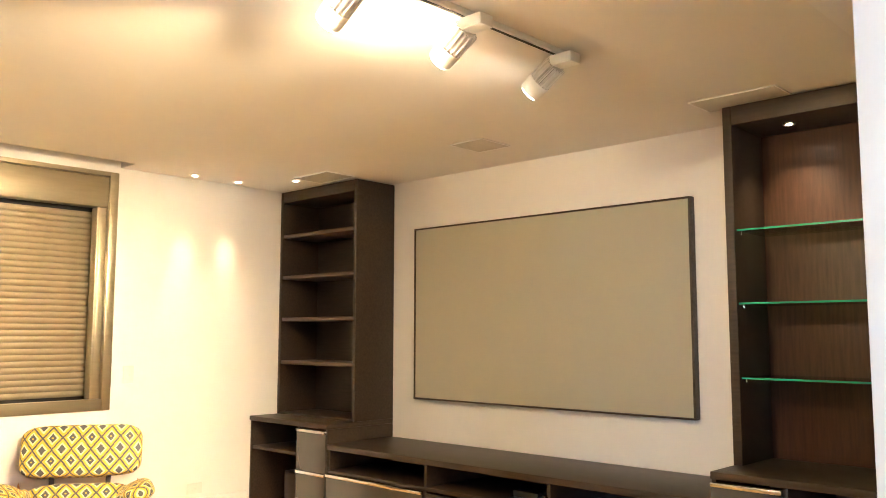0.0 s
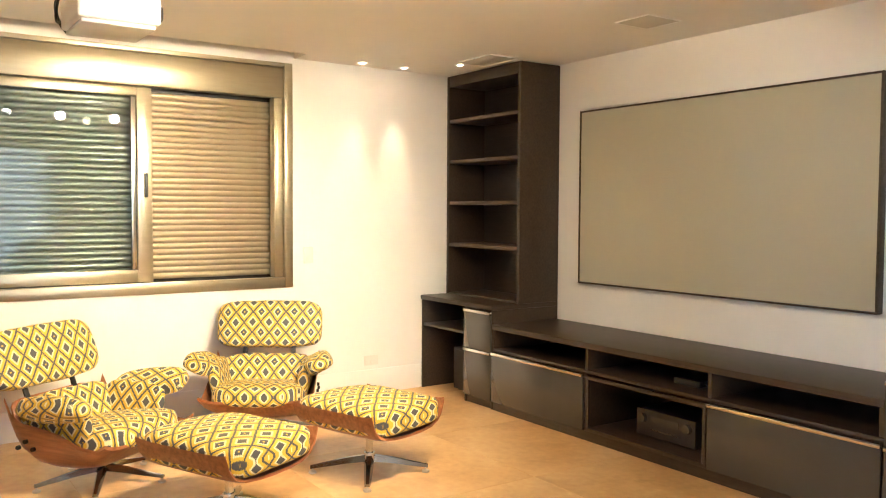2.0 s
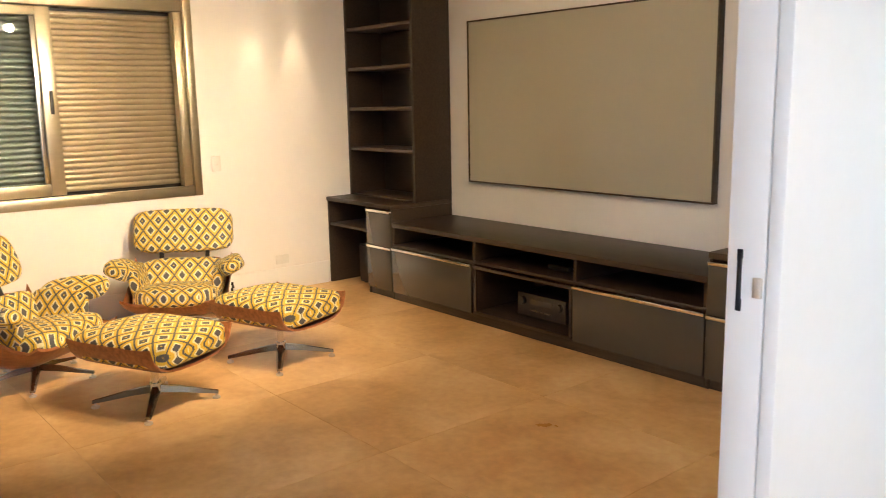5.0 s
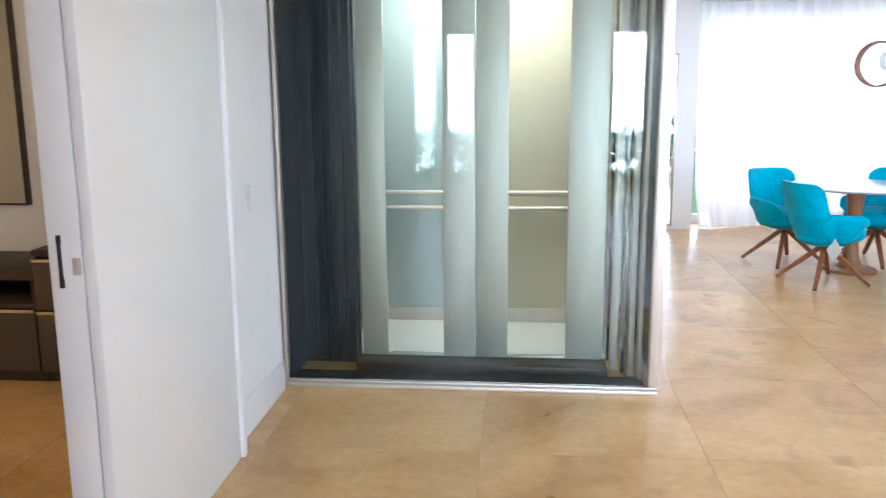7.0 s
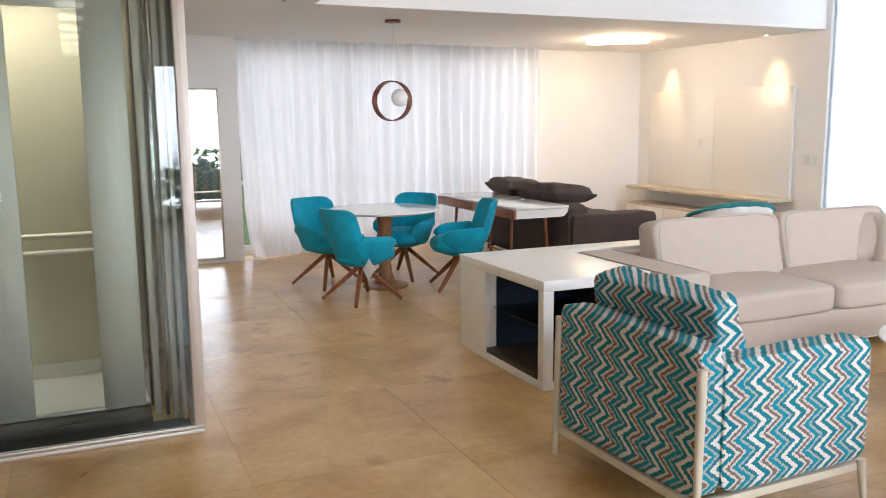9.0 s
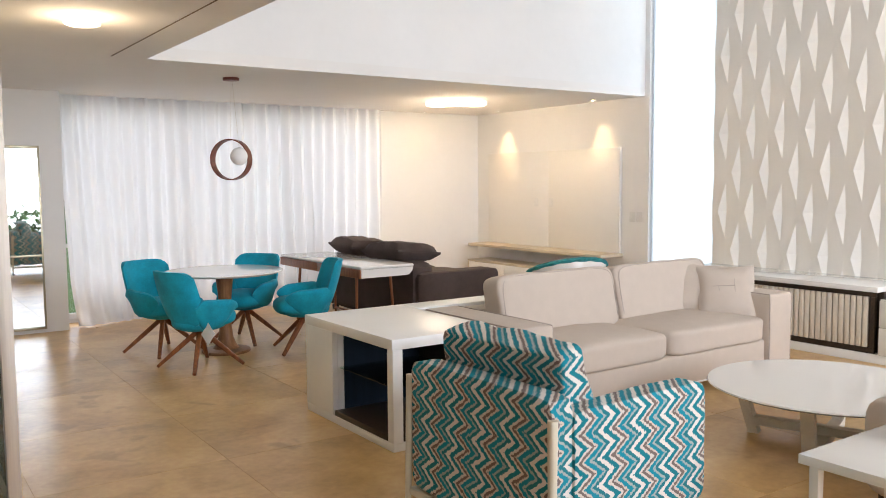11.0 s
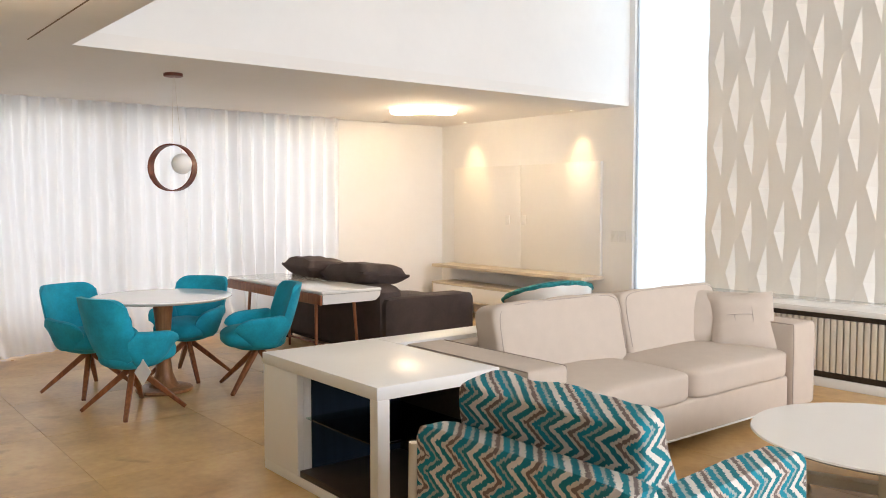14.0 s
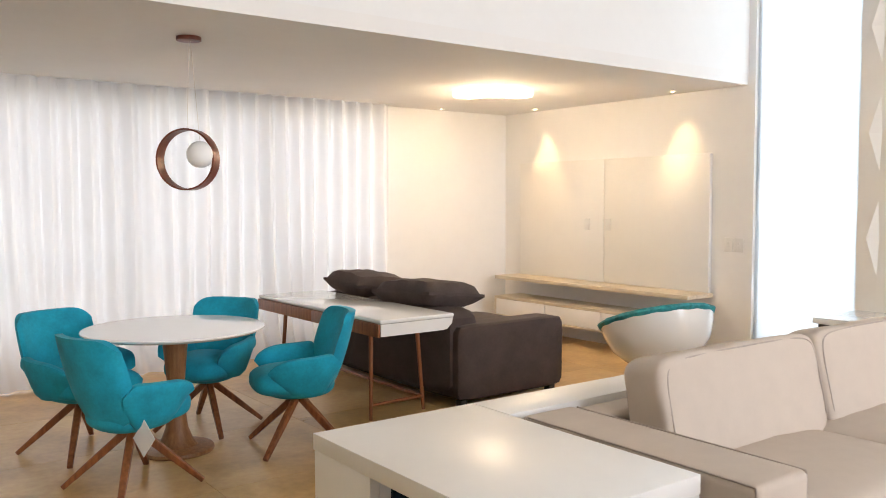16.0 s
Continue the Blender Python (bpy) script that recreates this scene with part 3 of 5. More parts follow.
downlight(-4.10, 2.84, 2.51, 20, (-0.12, 0), 30)
downlight(-4.10, 3.20, 2.51, 20, (-0.12, 0), 30)
downlight(-3.74, 3.47, 2.51, 3)
for x0, x1, y0, y1 in ((-2.08, -1.84, 3.39, 3.65), (-0.60, -0.18, 3.52, 3.75), (-3.66, -3.28, 3.40, 3.64)):
    g = thing("ceiling_speaker", pose((x0 + x1) / 2, (y0 + y1) / 2, 2.51), "flat white ceiling speaker grille", "speaker", "ceiling speakers")
    a, b = (x1 - x0) / 2, (y1 - y0) / 2
    part("grille", B((-a, a, -b, b, -0.006, 0.0), bev=0.003), mat("painted_mesh", (0.60, 0.58, 0.54), 0.8, vary=0.05, scale=200, bump=0.4, bscale=500) if "painted_mesh" not in bpy.data.materials else bpy.data.materials["painted_mesh"], g)
    part("rim", B((-a - 0.006, a + 0.006, -b - 0.006, -b - 0.001, -0.008, 0), (-a - 0.006, a + 0.006, b + 0.001, b + 0.006, -0.008, 0), (-a - 0.006, -a - 0.001, -b, b, -0.008, 0), (a + 0.001, a + 0.006, -b, b, -0.008, 0), bev=0.001), SATINW, g)

track = thing("lighting_track", pose(-0.63, 0.0, 2.51), "white ceiling lighting track with four spot heads", "track light")
part("rail", B((-0.018, 0.018, 0.62, 2.58, -0.022, 0.0), bev=0.002), SATINW, track)
part("conductor_slot", B((-0.006, 0.006, 0.64, 2.56, -0.0245, -0.0225), bev=0), BLACK, track)
for sy in (0.92, 1.40, 1.92, 2.46):
    # head: driver box on the track, yoke and a finned can tilted towards the window wall
    m = pose(-0.05, sy, -0.085, 0, 58, 0)
    head = part("spot_head", B((-0.02, 0.085, sy - 0.035, sy + 0.035, -0.070, -0.0255), bev=0.006), SATINW, track, "white spot head")
    can = C(0.046, 0.050, -0.112, -0.045, 28, m, bev=0.004)
    part("can", can, SATINW, head)
    ridged = []
    for z in (-0.044, 0.045):
        ridged.append([m @ Vector(((0.034 if k % 4 < 2 else 0.049) * math.cos(2 * math.pi * k / 64), (0.034 if k % 4 < 2 else 0.049) * math.sin(2 * math.pi * k / 64), z)) for k in range(64)])
    part("heat_sink", loft(ridged), OPAL, head, "pale finned heat sink")
    part("lens", C(0.040, 0.040, -0.115, -0.1125, 24, m), LED, head, "glowing lens")

pr = thing("projector", pose(-2.06, 0.62, 2.165), "white video projector hung from the ceiling", "projector")
part("case", B((-0.165, 0.165, -0.15, 0.15, -0.045, 0.060), bev=0.014, seg=3), SATINW, pr)
part("underside", B((-0.15, 0.15, -0.135, 0.135, -0.062, -0.0455), bev=0.008), OPAL, pr)
for k in range(9):
    part("vent_slot", B((-0.13 + 0.018 * k, -0.122 + 0.018 * k, 0.150, 0.1525, -0.018, 0.045), bev=0), OPAL, pr)
part("lens_barrel", rod((0.10, 0.13, 0.01), (0.10, 0.165, 0.01), 0.034), BLACK, pr, "black lens")
part("pole", C(0.019, 0.019, 0.09, 0.345, 20), SATINW, pr, "white ceiling pole")
part("bracket", B((-0.09, 0.09, -0.05, 0.05, 0.062, 0.072), (-0.03, 0.03, -0.03, 0.03, 0.073, 0.10), bev=0.003), SATINW, pr)


def cable(points, r, name, parent, material):
    c = bpy.data.curves.new(name, "CURVE")
    c.dimensions, c.bevel_depth, c.bevel_resolution = "3D", r, 2
    s = c.splines.new("NURBS")
    s.points.add(len(points) - 1)
    for p, q in zip(s.points, points):
        p.co = (*q, 1)
    s.use_endpoint_u, s.order_u = True, 3
    ob = new(name, c)
    c.materials.append(material)
    me = bpy.data.meshes.new_from_object(ob.evaluated_get(bpy.context.evaluated_depsgraph_get()))
    bpy.data.objects.remove(ob)
    o = new(name, me)
    o.parent = parent
    return o


for k in range(3):
    o = 0.03 * k
    cable([(0.0, -0.02 - o * 0.3, 0.20 + o), (-0.08, -0.10, 0.17 + o), (-0.19 - o, -0.14, 0.13), (-0.27 - o, -0.15, 0.06), (-0.25, -0.15 + o, -0.01 - o), (-0.16, -0.14, 0.0)], 0.006, "cable", pr, BLACK)

# ---- projection screen and media wall ----
sc = thing("projection_screen", pose(-1.955, 4.06, 1.521), "large grey projection screen in a thin dark frame", "screen")
part("cloth", B((-1.074, 1.074, -0.028, 0.018, -0.602, 0.602), bev=0), SCREENM, sc)
part("frame", B((-1.087, 1.087, -0.034, 0.018, 0.603, 0.614), (-1.087, 1.087, -0.034, 0.018, -0.614, -0.603), (-1.087, -1.0745, -0.034, 0.018, -0.603, 0.603), (1.0745, 1.087, -0.034, 0.018, -0.603, 0.603), bev=0.001), DARKWOOD, sc)


def drawer(parent, x0, x1, z0, z1, y):
    d = part("drawer_front", B((x0, x1, y, y + 0.018, z0, z1 - 0.022), bev=0.002), GREYGLASS, parent, "smoked grey glossy drawer front")
    part("handle", B((x0, x1, y - 0.010, y + 0.014, z1 - 0.020, z1), bev=0.003), CHROME, d, "pale aluminium edge pull")


FY, BY = 3.462, 4.075
for side, xo, sgn in (("left", -4.245, 1), ("right", 0.42, -1)):
    cab = thing("side_cabinet", pose(xo, 0, 0), "dark oak side cabinet with open shelf and two grey drawers", "cabinet", "raised side cabinets")

    def X(a, b):
        return (a, b) if sgn > 0 else (-b, -a)
    part("top", B((*X(0.0, 0.937), FY - 0.012, BY, 0.712, 0.746)), DARKWOOD, cab)
    part("side_panel", B((*X(0.0, 0.022), FY, BY, 0.0, 0.711)), DARKWOOD, cab)
    part("side_panel", B((*X(0.590, 0.612), FY + 0.004, BY, 0.0, 0.711)), DARKWOOD, cab)
    part("side_panel", B((*X(0.915, 0.937), FY, BY, 0.0, 0.711)), DARKWOOD, cab)
    part("shelf", B((*X(0.023, 0.589), FY + 0.006, BY, 0.500, 0.522)), DARKWOOD, cab)
    part("back", B((*X(0.023, 0.914), BY - 0.02, BY, 0.0, 0.70)), DARKWOOD, cab)
    part("plinth", B((*X(0.613, 0.914), FY + 0.012, FY + 0.04, 0.0, 0.055)), DARKWOOD, cab)
    a, b = X(0.608, 0.932)
    drawer(cab, a, b, 0.415, 0.700, FY - 0.019)
    drawer(cab, a, b, 0.062, 0.410, FY - 0.019)

tv = thing("media_unit", pose(0, 0, 0), "long low dark oak media unit with niches and grey drawers", "cabinet")
ML, MR = -3.306, -0.520
part("top", B((ML, MR, FY - 0.012, BY, 0.578, 0.614)), DARKWOOD, tv)
part("bottom", B((ML, MR, FY, BY, 0.062, 0.082)), DARKWOOD, tv)
part("plinth", B((ML, MR, FY + 0.002, FY + 0.03, 0.0, 0.061)), DARKWOOD, tv)
part("back", B((ML, MR, BY - 0.02, BY, 0.083, 0.577)), DARKWOOD, tv)
part("shelf", B((ML, MR, FY, BY - 0.021, 0.420, 0.442)), DARKWOOD, tv)
for dx in (ML + 0.002, -2.372, -1.452, MR - 0.026):
    part("divider", B((dx, dx + 0.024, FY + 0.001, BY - 0.021, 0.443, 0.577)), DARKWOOD, tv)
for dx in (-2.372, -1.452):
    part("divider", B((dx, dx + 0.024, FY + 0.001, BY - 0.021, 0.083, 0.419)), DARKWOOD, tv)
drawer(tv, ML + 0.008, -2.374, 0.066, 0.418, FY - 0.019)
drawer(tv, -1.440, MR - 0.004, 0.066, 0.418, FY - 0.019)
part("niche_frame", B((-2.346, -1.452, FY - 0.016, FY - 0.001, 0.388, 0.410), (-2.346, -1.452, FY - 0.016, FY - 0.001, 0.066, 0.088), (-2.346, -2.326, FY - 0.016, FY - 0.001, 0.089, 0.387), (-1.472, -1.452, FY - 0.016, FY - 0.001, 0.089, 0.387), bev=0.002), DARKWOOD, tv)

av = thing("av_receiver", pose(-1.86, 3.62, 0.083), "black hi-fi receiver inside the low niche", "receiver")
part("case", B((-0.215, 0.215, 0.0, 0.30, 0.012, 0.165), bev=0.004), BLACK, av)
part("fascia", B((-0.217, 0.217, -0.012, -0.001, 0.010, 0.167), bev=0.003), LEATHER, av)
part("display", B((-0.10, 0.10, -0.0145, -0.0125, 0.10, 0.135), bev=0), GREYGLASS, av)
for kx in (-0.165, 0.165):
    part("knob", rod((kx, -0.012, 0.115), (kx, -0.036, 0.115), 0.030, 0.027, 24), GREYGLASS, av, "round dark knob")
for k in range(10):
    part("button", B((-0.10 + 0.02 * k, -0.088 + 0.02 * k, -0.0145, -0.0125, 0.050, 0.058), bev=0), CHROME, av)
for k in range(4):
    part("foot", C(0.018, 0.018, 0.0, 0.0118, 12, Matrix.Translation((-0.17 + 0.34 * (k % 2), 0.04 + 0.2 * (k // 2), 0))), BLACK, av)
bx = thing("set_top_box", pose(-1.72, 3.62, 0.442), "small black box with a cable in the upper niche", "set-top box")
part("case", B((-0.09, 0.09, 0.0, 0.12, 0.0, 0.034), bev=0.004), BLACK, bx)
part("indicator", B((-0.05, 0.03, -0.002, -0.0005, 0.012, 0.020), bev=0), GREYGLASS, bx)
cable([(0.08, 0.05, 0.02), (0.15, 0.02, 0.01), (0.22, 0.08, 0.012), (0.20, 0.2, 0.06), (0.24, 0.3, 0.10)], 0.004, "cable", bx, OPAL)
sw = thing("subwoofer", pose(-3.86, 3.80, 0.0), "black subwoofer cube under the side cabinet", "speaker")
part("case", B((-0.17, 0.17, -0.17, 0.17, 0.012, 0.34), bev=0.006), BLACK, sw)
part("front_cloth", B((-0.155, 0.155, -0.182, -0.171, 0.03, 0.325), bev=0.004), LEATHER, sw)
for k in range(4):
    part("foot", C(0.02, 0.02, 0.0, 0.0118, 12, Matrix.Translation((-0.13 + 0.26 * (k % 2), -0.13 + 0.26 * (k // 2), 0))), BLACK, sw)

tl = thing("bookcase", pose(-4.245, 3.70, 0.746), "tall empty dark oak bookcase on the side cabinet", "bookcase")
TD, TH, TW = 0.375, 1.755, 0.937
part("side_panel", B((0, 0.030, 0, TD, 0, TH)), DARKWOOD, tl)
part("side_panel", B((TW - 0.030, TW, 0, TD, 0, TH)), DARKWOOD, tl)
part("top", B((0.031, TW - 0.031, 0, TD, TH - 0.085, TH)), DARKWOOD, tl)
part("bottom", B((0.031, TW - 0.031, 0.002, TD, 0, 0.014)), DARKWOOD, tl)
part("back", B((0.031, TW - 0.031, TD - 0.018, TD, 0.015, TH - 0.086)), DARKWOOD, tl)
for z in (2.155, 1.828, 1.497, 1.160):
    part("shelf", B((0.031, TW - 0.031, 0.006, TD - 0.019, z - 0.028 - 0.746, z - 0.746)), SHELFWOOD, tl)
tr = thing("display_case", pose(-0.517, 3.70, 0.746), "tall dark oak display case with glass shelves", "bookcase")
part("side_panel", B((0, 0.045, 0, TD, 0, TH)), DARKWOOD, tr)
part("side_panel", B((TW - 0.045, TW, 0, TD, 0, TH)), DARKWOOD, tr)
part("top", B((0.046, TW - 0.046, 0, TD, TH - 0.095, TH)), DARKWOOD, tr)
part("back", B((0.046, TW - 0.046, TD - 0.018, TD, 0.0, TH - 0.096)), BROWNWOOD, tr, "brown wood back panel")
for z in (1.885, 1.525, 1.165):
    g = part("glass_shelf", B((0.047, TW - 0.047, 0.022, TD - 0.020, z - 0.746 - 0.009, z - 0.746), bev=0), GREENGLASS, tr, "clear glass shelf")
    part("front_edge", B((0.047, TW - 0.047, 0.019, 0.0218, z - 0.746 - 0.009, z - 0.746), bev=0), GREENEDGE, g, "green cut edge")
    for px in (0.052, TW - 0.052):
        part("shelf_pin", C(0.005, 0.005, z - 0.772, z - 0.7555, 10, Matrix.Translation((px, 0.06, 0))), CHROME, tr)
part("lamp_ring", lathe([(0.016, 0.0), (0.032, 0.0), (0.030, -0.006), (0.018, -0.005)], 24), CHROME, tr).location = (0.27, 0.16, TH - 0.096)
part("lamp_lens", C(0.0155, 0.0155, -0.005, -0.001, 20), LED, tr, "warm glowing lens").location = (0.27, 0.16, TH - 0.096)
lamp("display_case_beam", "SPOT", look((-0.247, 3.86, 2.39), (-0.28, 4.0, 1.2)), 6, TUNGSTEN, cone=95, blend=0.9, soft=0.02)

# ---- lounge chairs ----


def bent_shell(w, pts, thick, n=20, curl=0.0, open_front=False):
    """A moulded plywood sheet: a profile (y, z) swept across w, its sides curled up."""
    rings = []
    for i in range(n + 1):
        s = -1 + 2 * i / n
        lift = curl * abs(s) ** 6
        grow = [min(1.0, 0.15 + 0.85 * (y - pts[0][0]) / 0.34) if open_front else 1.0 for y, z in pts]
        up = [(s * w / 2, y, z + lift * g) for (y, z), g in zip(pts, grow)]
        dn = [(s * w / 2 * 1.012, y, z + lift * g - thick) for (y, z), g in zip(reversed(pts), reversed(grow))]
        rings.append(up + dn)
    return loft(rings)


def star_base(parent, r, hub_z, blades, hub_r=0.030, turn=45):
    for k in range(blades):
        a = radians(turn + 360 / blades * k)
        c, s = math.cos(a), math.sin(a)
        rings = []
        for f, w, t, z in ((0.0, 0.026, 0.034, 0.085), (0.35, 0.024, 0.028, 0.072), (0.7, 0.020, 0.020, 0.052), (1.0, 0.015, 0.014, 0.036)):
            x = 0.02 + f * (r - 0.02)
            ring = []
            for wy, wz in ((-w, -t / 2), (-w * 0.5, t / 2), (w * 0.5, t / 2), (w, -t / 2)):
                ring.append((c * x - s * wy, s * x + c * wy, z + wz))
            rings.append(ring)
        b = part("blade", loft(rings), DCHROME, parent, "dark polished aluminium blade")
        part("glide", lathe([(0.004, 0.026), (0.008, 0.016), (0.020, 0.012), (0.022, 0.004), (0.018, 0.0)], 16), STEEL, b).location = (c * (r - 0.012), s * (r - 0.012), 0)
    part("hub", C(hub_r + 0.006, hub_r, 0.055, 0.115, 20), CHROME, parent)
    part("column", C(0.020, 0.020, 0.1155, hub_z, 18), CHROME, parent, "polished column")


def ottoman(m, turn):
    o = thing("ottoman", m, "yellow and grey patterned ottoman with a walnut shell", "ottoman", "lounge ottomans")
    half = [(0.0, 0.250), (0.10, 0.253), (0.18, 0.264), (0.235, 0.288), (0.268, 0.328), (0.290, 0.392)]
    prof = [(-y, z) for y, z in reversed(half)] + half[1:]
    part("shell", bent_shell(0.57, prof, 0.014, curl=0.012), PLY, o, "walnut plywood shell")
    c = pad(0.635, 0.535, 0.145, n=6, res=14, crown=0.3, m=pose(0, 0, 0.348), lump=0.006, key=2)
    part("cushion", c, YELLOW, o)
    part("mount", C(0.07, 0.05, 0.217, 0.2355, 20), BLACK, o)
    star_base(o, 0.318, 0.216, 4, turn=turn)
    return o


def lounge(m, turn):
    o = thing("lounge_chair", m, "yellow and grey patterned lounge chair with a walnut shell", "armchair", "lounge chairs")
    # the chair looks along its own -y
    prof = [(-0.34, 0.295), (-0.28, 0.225), (-0.18, 0.175), (-0.05, 0.147), (0.08, 0.140), (0.19, 0.152), (0.27, 0.197), (0.315, 0.28)]
    part("seat_shell", bent_shell(0.71, prof, 0.016, curl=0.24, open_front=True), PLY, o, "walnut plywood seat shell")
    part("seat", pad(0.60, 0.60, 0.15, n=4, res=14, crown=0.3, m=pose(0, -0.06, 0.285, -8), lump=0.006, key=1), YELLOW, o)
    part("lower_back", pad(0.62, 0.14, 0.30, n=4, res=14, m=pose(0, 0.215, 0.362, -22), lump=0.006, key=4), YELLOW, o)
    part("back_shell", pad(0.58, 0.024, 0.30, n=8, res=6, m=pose(0, 0.302, 0.345, -22)), PLY, o, "walnut plywood back shell")
    part("headrest", pad(0.74, 0.11, 0.335, n=5, res=14, m=pose(0, 0.41, 0.690, -20), lump=0.006, key=6), YELLOW, o)
    part("headrest_shell", pad(0.70, 0.03, 0.315, n=8, res=6, m=pose(0, 0.468, 0.675, -20)), PLY, o, "walnut plywood headrest shell")
    for s in (-1, 1):
        part("arm_pad", pad(0.20, 0.46, 0.12, n=3.2, res=12, m=pose(s * 0.37, -0.03, 0.487, -8, s * -26, s * 12), lump=0.004, key=s), YELLOW, o)
        part("arm_side", pad(0.09, 0.40, 0.24, n=4, res=8, m=pose(s * 0.285, 0.02, 0.39, 0, s * 12)), YELLOW, o)
        part("back_strut", B((s * 0.17 - 0.016, s * 0.17 + 0.016, -0.007, 0.007, -0.15, 0.15), bev=0.003), BLACK, o, "black metal back strut").matrix_basis = pose(0, 0.365, 0.515, -22)
        for k in range(3):
            part("bolt", rod((s * 0.352, 0.12 + 0.05 * k, 0.265 + 0.035 * (k % 2)), (s * 0.368, 0.12 + 0.05 * k, 0.265 + 0.035 * (k % 2)), 0.012, seg=10), BLACK, o)
    part("mount", B((-0.10, 0.10, -0.02, 0.16, 0.1155, 0.130), bev=0.01), BLACK, o)
    star_base(o, 0.345, 0.120, 5, turn=turn)
    return o


lounge(pose(-3.60, 1.85, 0, rz=60) @ Matrix.Scale(0.94, 4), 18)
lounge(pose(-3.18, 0.80, 0, rz=126) @ Matrix.Scale(0.94, 4), 0)
ottoman(pose(-2.545, 2.035, 0, rz=18), 41)
ottoman(pose(-2.33, 1.175, 0, rz=24), 37.6)

# ---- glass lift ----
LX0, LX1, LY = 0.803, 2.825, 3.54
lift = thing("elevator", pose(0, 0, 0), "glass-fronted lift with brushed steel doors and cabin", "elevator")
part("floor_track", B((LX0 + 0.04, LX1, LY - 0.045, LY + 0.03, 0.0, 0.022), (LX0 + 0.04, LX1, LY - 0.02, LY + 0.012, 0.0225, 0.034), bev=0.004), STEEL, lift)
part("corner_post", B((LX1 - 0.045, LX1 + 0.012, LY - 0.03, LY + 0.03, 0.035, H), bev=0.004), STEEL, lift)
part("wall_post", B((LX0 + 0.032, LX0 + 0.05, LY - 0.02, LY + 0.03, 0.035, H), bev=0.003), STEEL, lift)
part("glass_front", B((LX0 + 0.052, LX1 - 0.047, LY - 0.006, LY + 0.006, 0.036, H), bev=0), TINT, lift, "large clear glass front")
part("side_glass", B((LX1 - 0.006, LX1 + 0.006, LY + 0.032, 5.28, 0.036, H), bev=0), TINT, lift)
part("side_track", B((LX1 - 0.03, LX1 + 0.012, LY + 0.032, 5.28, 0.0, 0.034), bev=0.004), STEEL, lift)
DY = 3.89
DX0, DX1 = 1.20, 2.575
P = ((1.345, 1.672), (2.036, 2.366))
for (a, b), (p, q) in zip(((DX0, (P[0][1] + P[1][0]) / 2 - 0.002), ((P[0][1] + P[1][0]) / 2 + 0.002, DX1)), P):
    leaf = part("door_leaf", B((a, p, DY, DY + 0.035, 0.06, 2.30), (q, b, DY, DY + 0.035, 0.06, 2.30), (p, q, DY, DY + 0.035, 2.14, 2.30), (p, q, DY, DY + 0.035, 0.0601, 0.075), bev=0.002), STEEL, lift, "brushed steel door leaf")
    part("vision_panel", B((p + 0.001, q - 0.001, DY + 0.014, DY + 0.022, 0.076, 2.139), bev=0), CLEAR, leaf, "clear glass panel")
part("threshold", B((DX0 - 0.02, DX1 + 0.02, DY - 0.14, DY + 0.034, 0.0, 0.055), bev=0.004), BLACK, lift, "dark door threshold")
part("pit_floor", B((LX0 + 0.05, LX1 - 0.05, LY + 0.04, DY - 0.145, 0.0, 0.012), bev=0), NAVY, lift, "dark pit floor")
part("door_header", B((DX0 - 0.02, DX1 + 0.02, DY - 0.05, DY + 0.034, 2.303, 2.48), bev=0.004), STEEL, lift)
part("shaft_cladding", B((LX0 + 0.03, DX0 - 0.022, DY + 0.036, DY + 0.06, 0.0, H), (LX0 + 0.03, LX0 + 0.05, LY + 0.04, DY + 0.03, 0.0, H), bev=0), NAVY, lift, "dark blue shaft cladding")
for k in range(5):
    part("guide_rail", B((0.93 + 0.055 * k, 0.944 + 0.055 * k, DY - 0.02, DY + 0.034, 0.02, H), bev=0.003), NAVY, lift)
for k, (gx, w) in enumerate(((2.615, 0.035), (2.665, 0.022), (2.70, 0.03), (2.745, 0.02))):
    part("door_track", B((gx, gx + w, DY - 0.06 - 0.05 * k, DY + 0.02 - 0.05 * k, 0.02, H), bev=0.003), (STEEL, DCHROME, STEEL, STEEL)[k], lift)
# cabin
CY0, CY1, CX0, CX1 = DY + 0.06, 4.66, 1.10, 2.60
part("cabin_floor", B((CX0, CX1, CY0, CY1, 0.035, 0.058), bev=0), GLOSSW, lift, "pale cabin floor")
# rear wall in two halves, the tints reflected in it put into their colours
part("cabin_back", B((CX0, 1.849, CY1 + 0.002, CY1 + 0.02, 0.06, 2.30), bev=0), mat("cabin_panel_blue_reflection", (0.44, 0.52, 0.52), 0.18, vary=0.04, scale=1.5), lift, "rear panel painted with a pale blue-grey reflection")
part("cabin_back", B((1.851, CX1, CY1 + 0.002, CY1 + 0.02, 0.06, 2.30), bev=0), mat("cabin_panel_beige_reflection", (0.58, 0.53, 0.41), 0.18, vary=0.04, scale=1.5), lift, "rear panel painted with a pale beige reflection")
part("cabin_side", B((CX0 - 0.02, CX0 - 0.002, CY0, CY1, 0.035, 2.3), bev=0), CLEAR, lift)
part("cabin_side", B((CX1 + 0.002, CX1 + 0.02, CY0, CY1, 0.035, 2.3), bev=0), CLEAR, lift)
part("cabin_ceiling", B((CX0, CX1, CY0, CY1, 2.302, 2.33), bev=0), STEEL, lift)
part("cabin_skirting", B((CX0, CX1, CY1 - 0.015, CY1 + 0.001, 0.059, 0.15), bev=0.003), STEEL, lift)
for z in (0.825, 0.925):
    part("handrail", rod((CX0 + 0.08, CY1 - 0.06, z), (CX1 - 0.08, CY1 - 0.06, z), 0.017), STEEL, lift, "steel handrail")
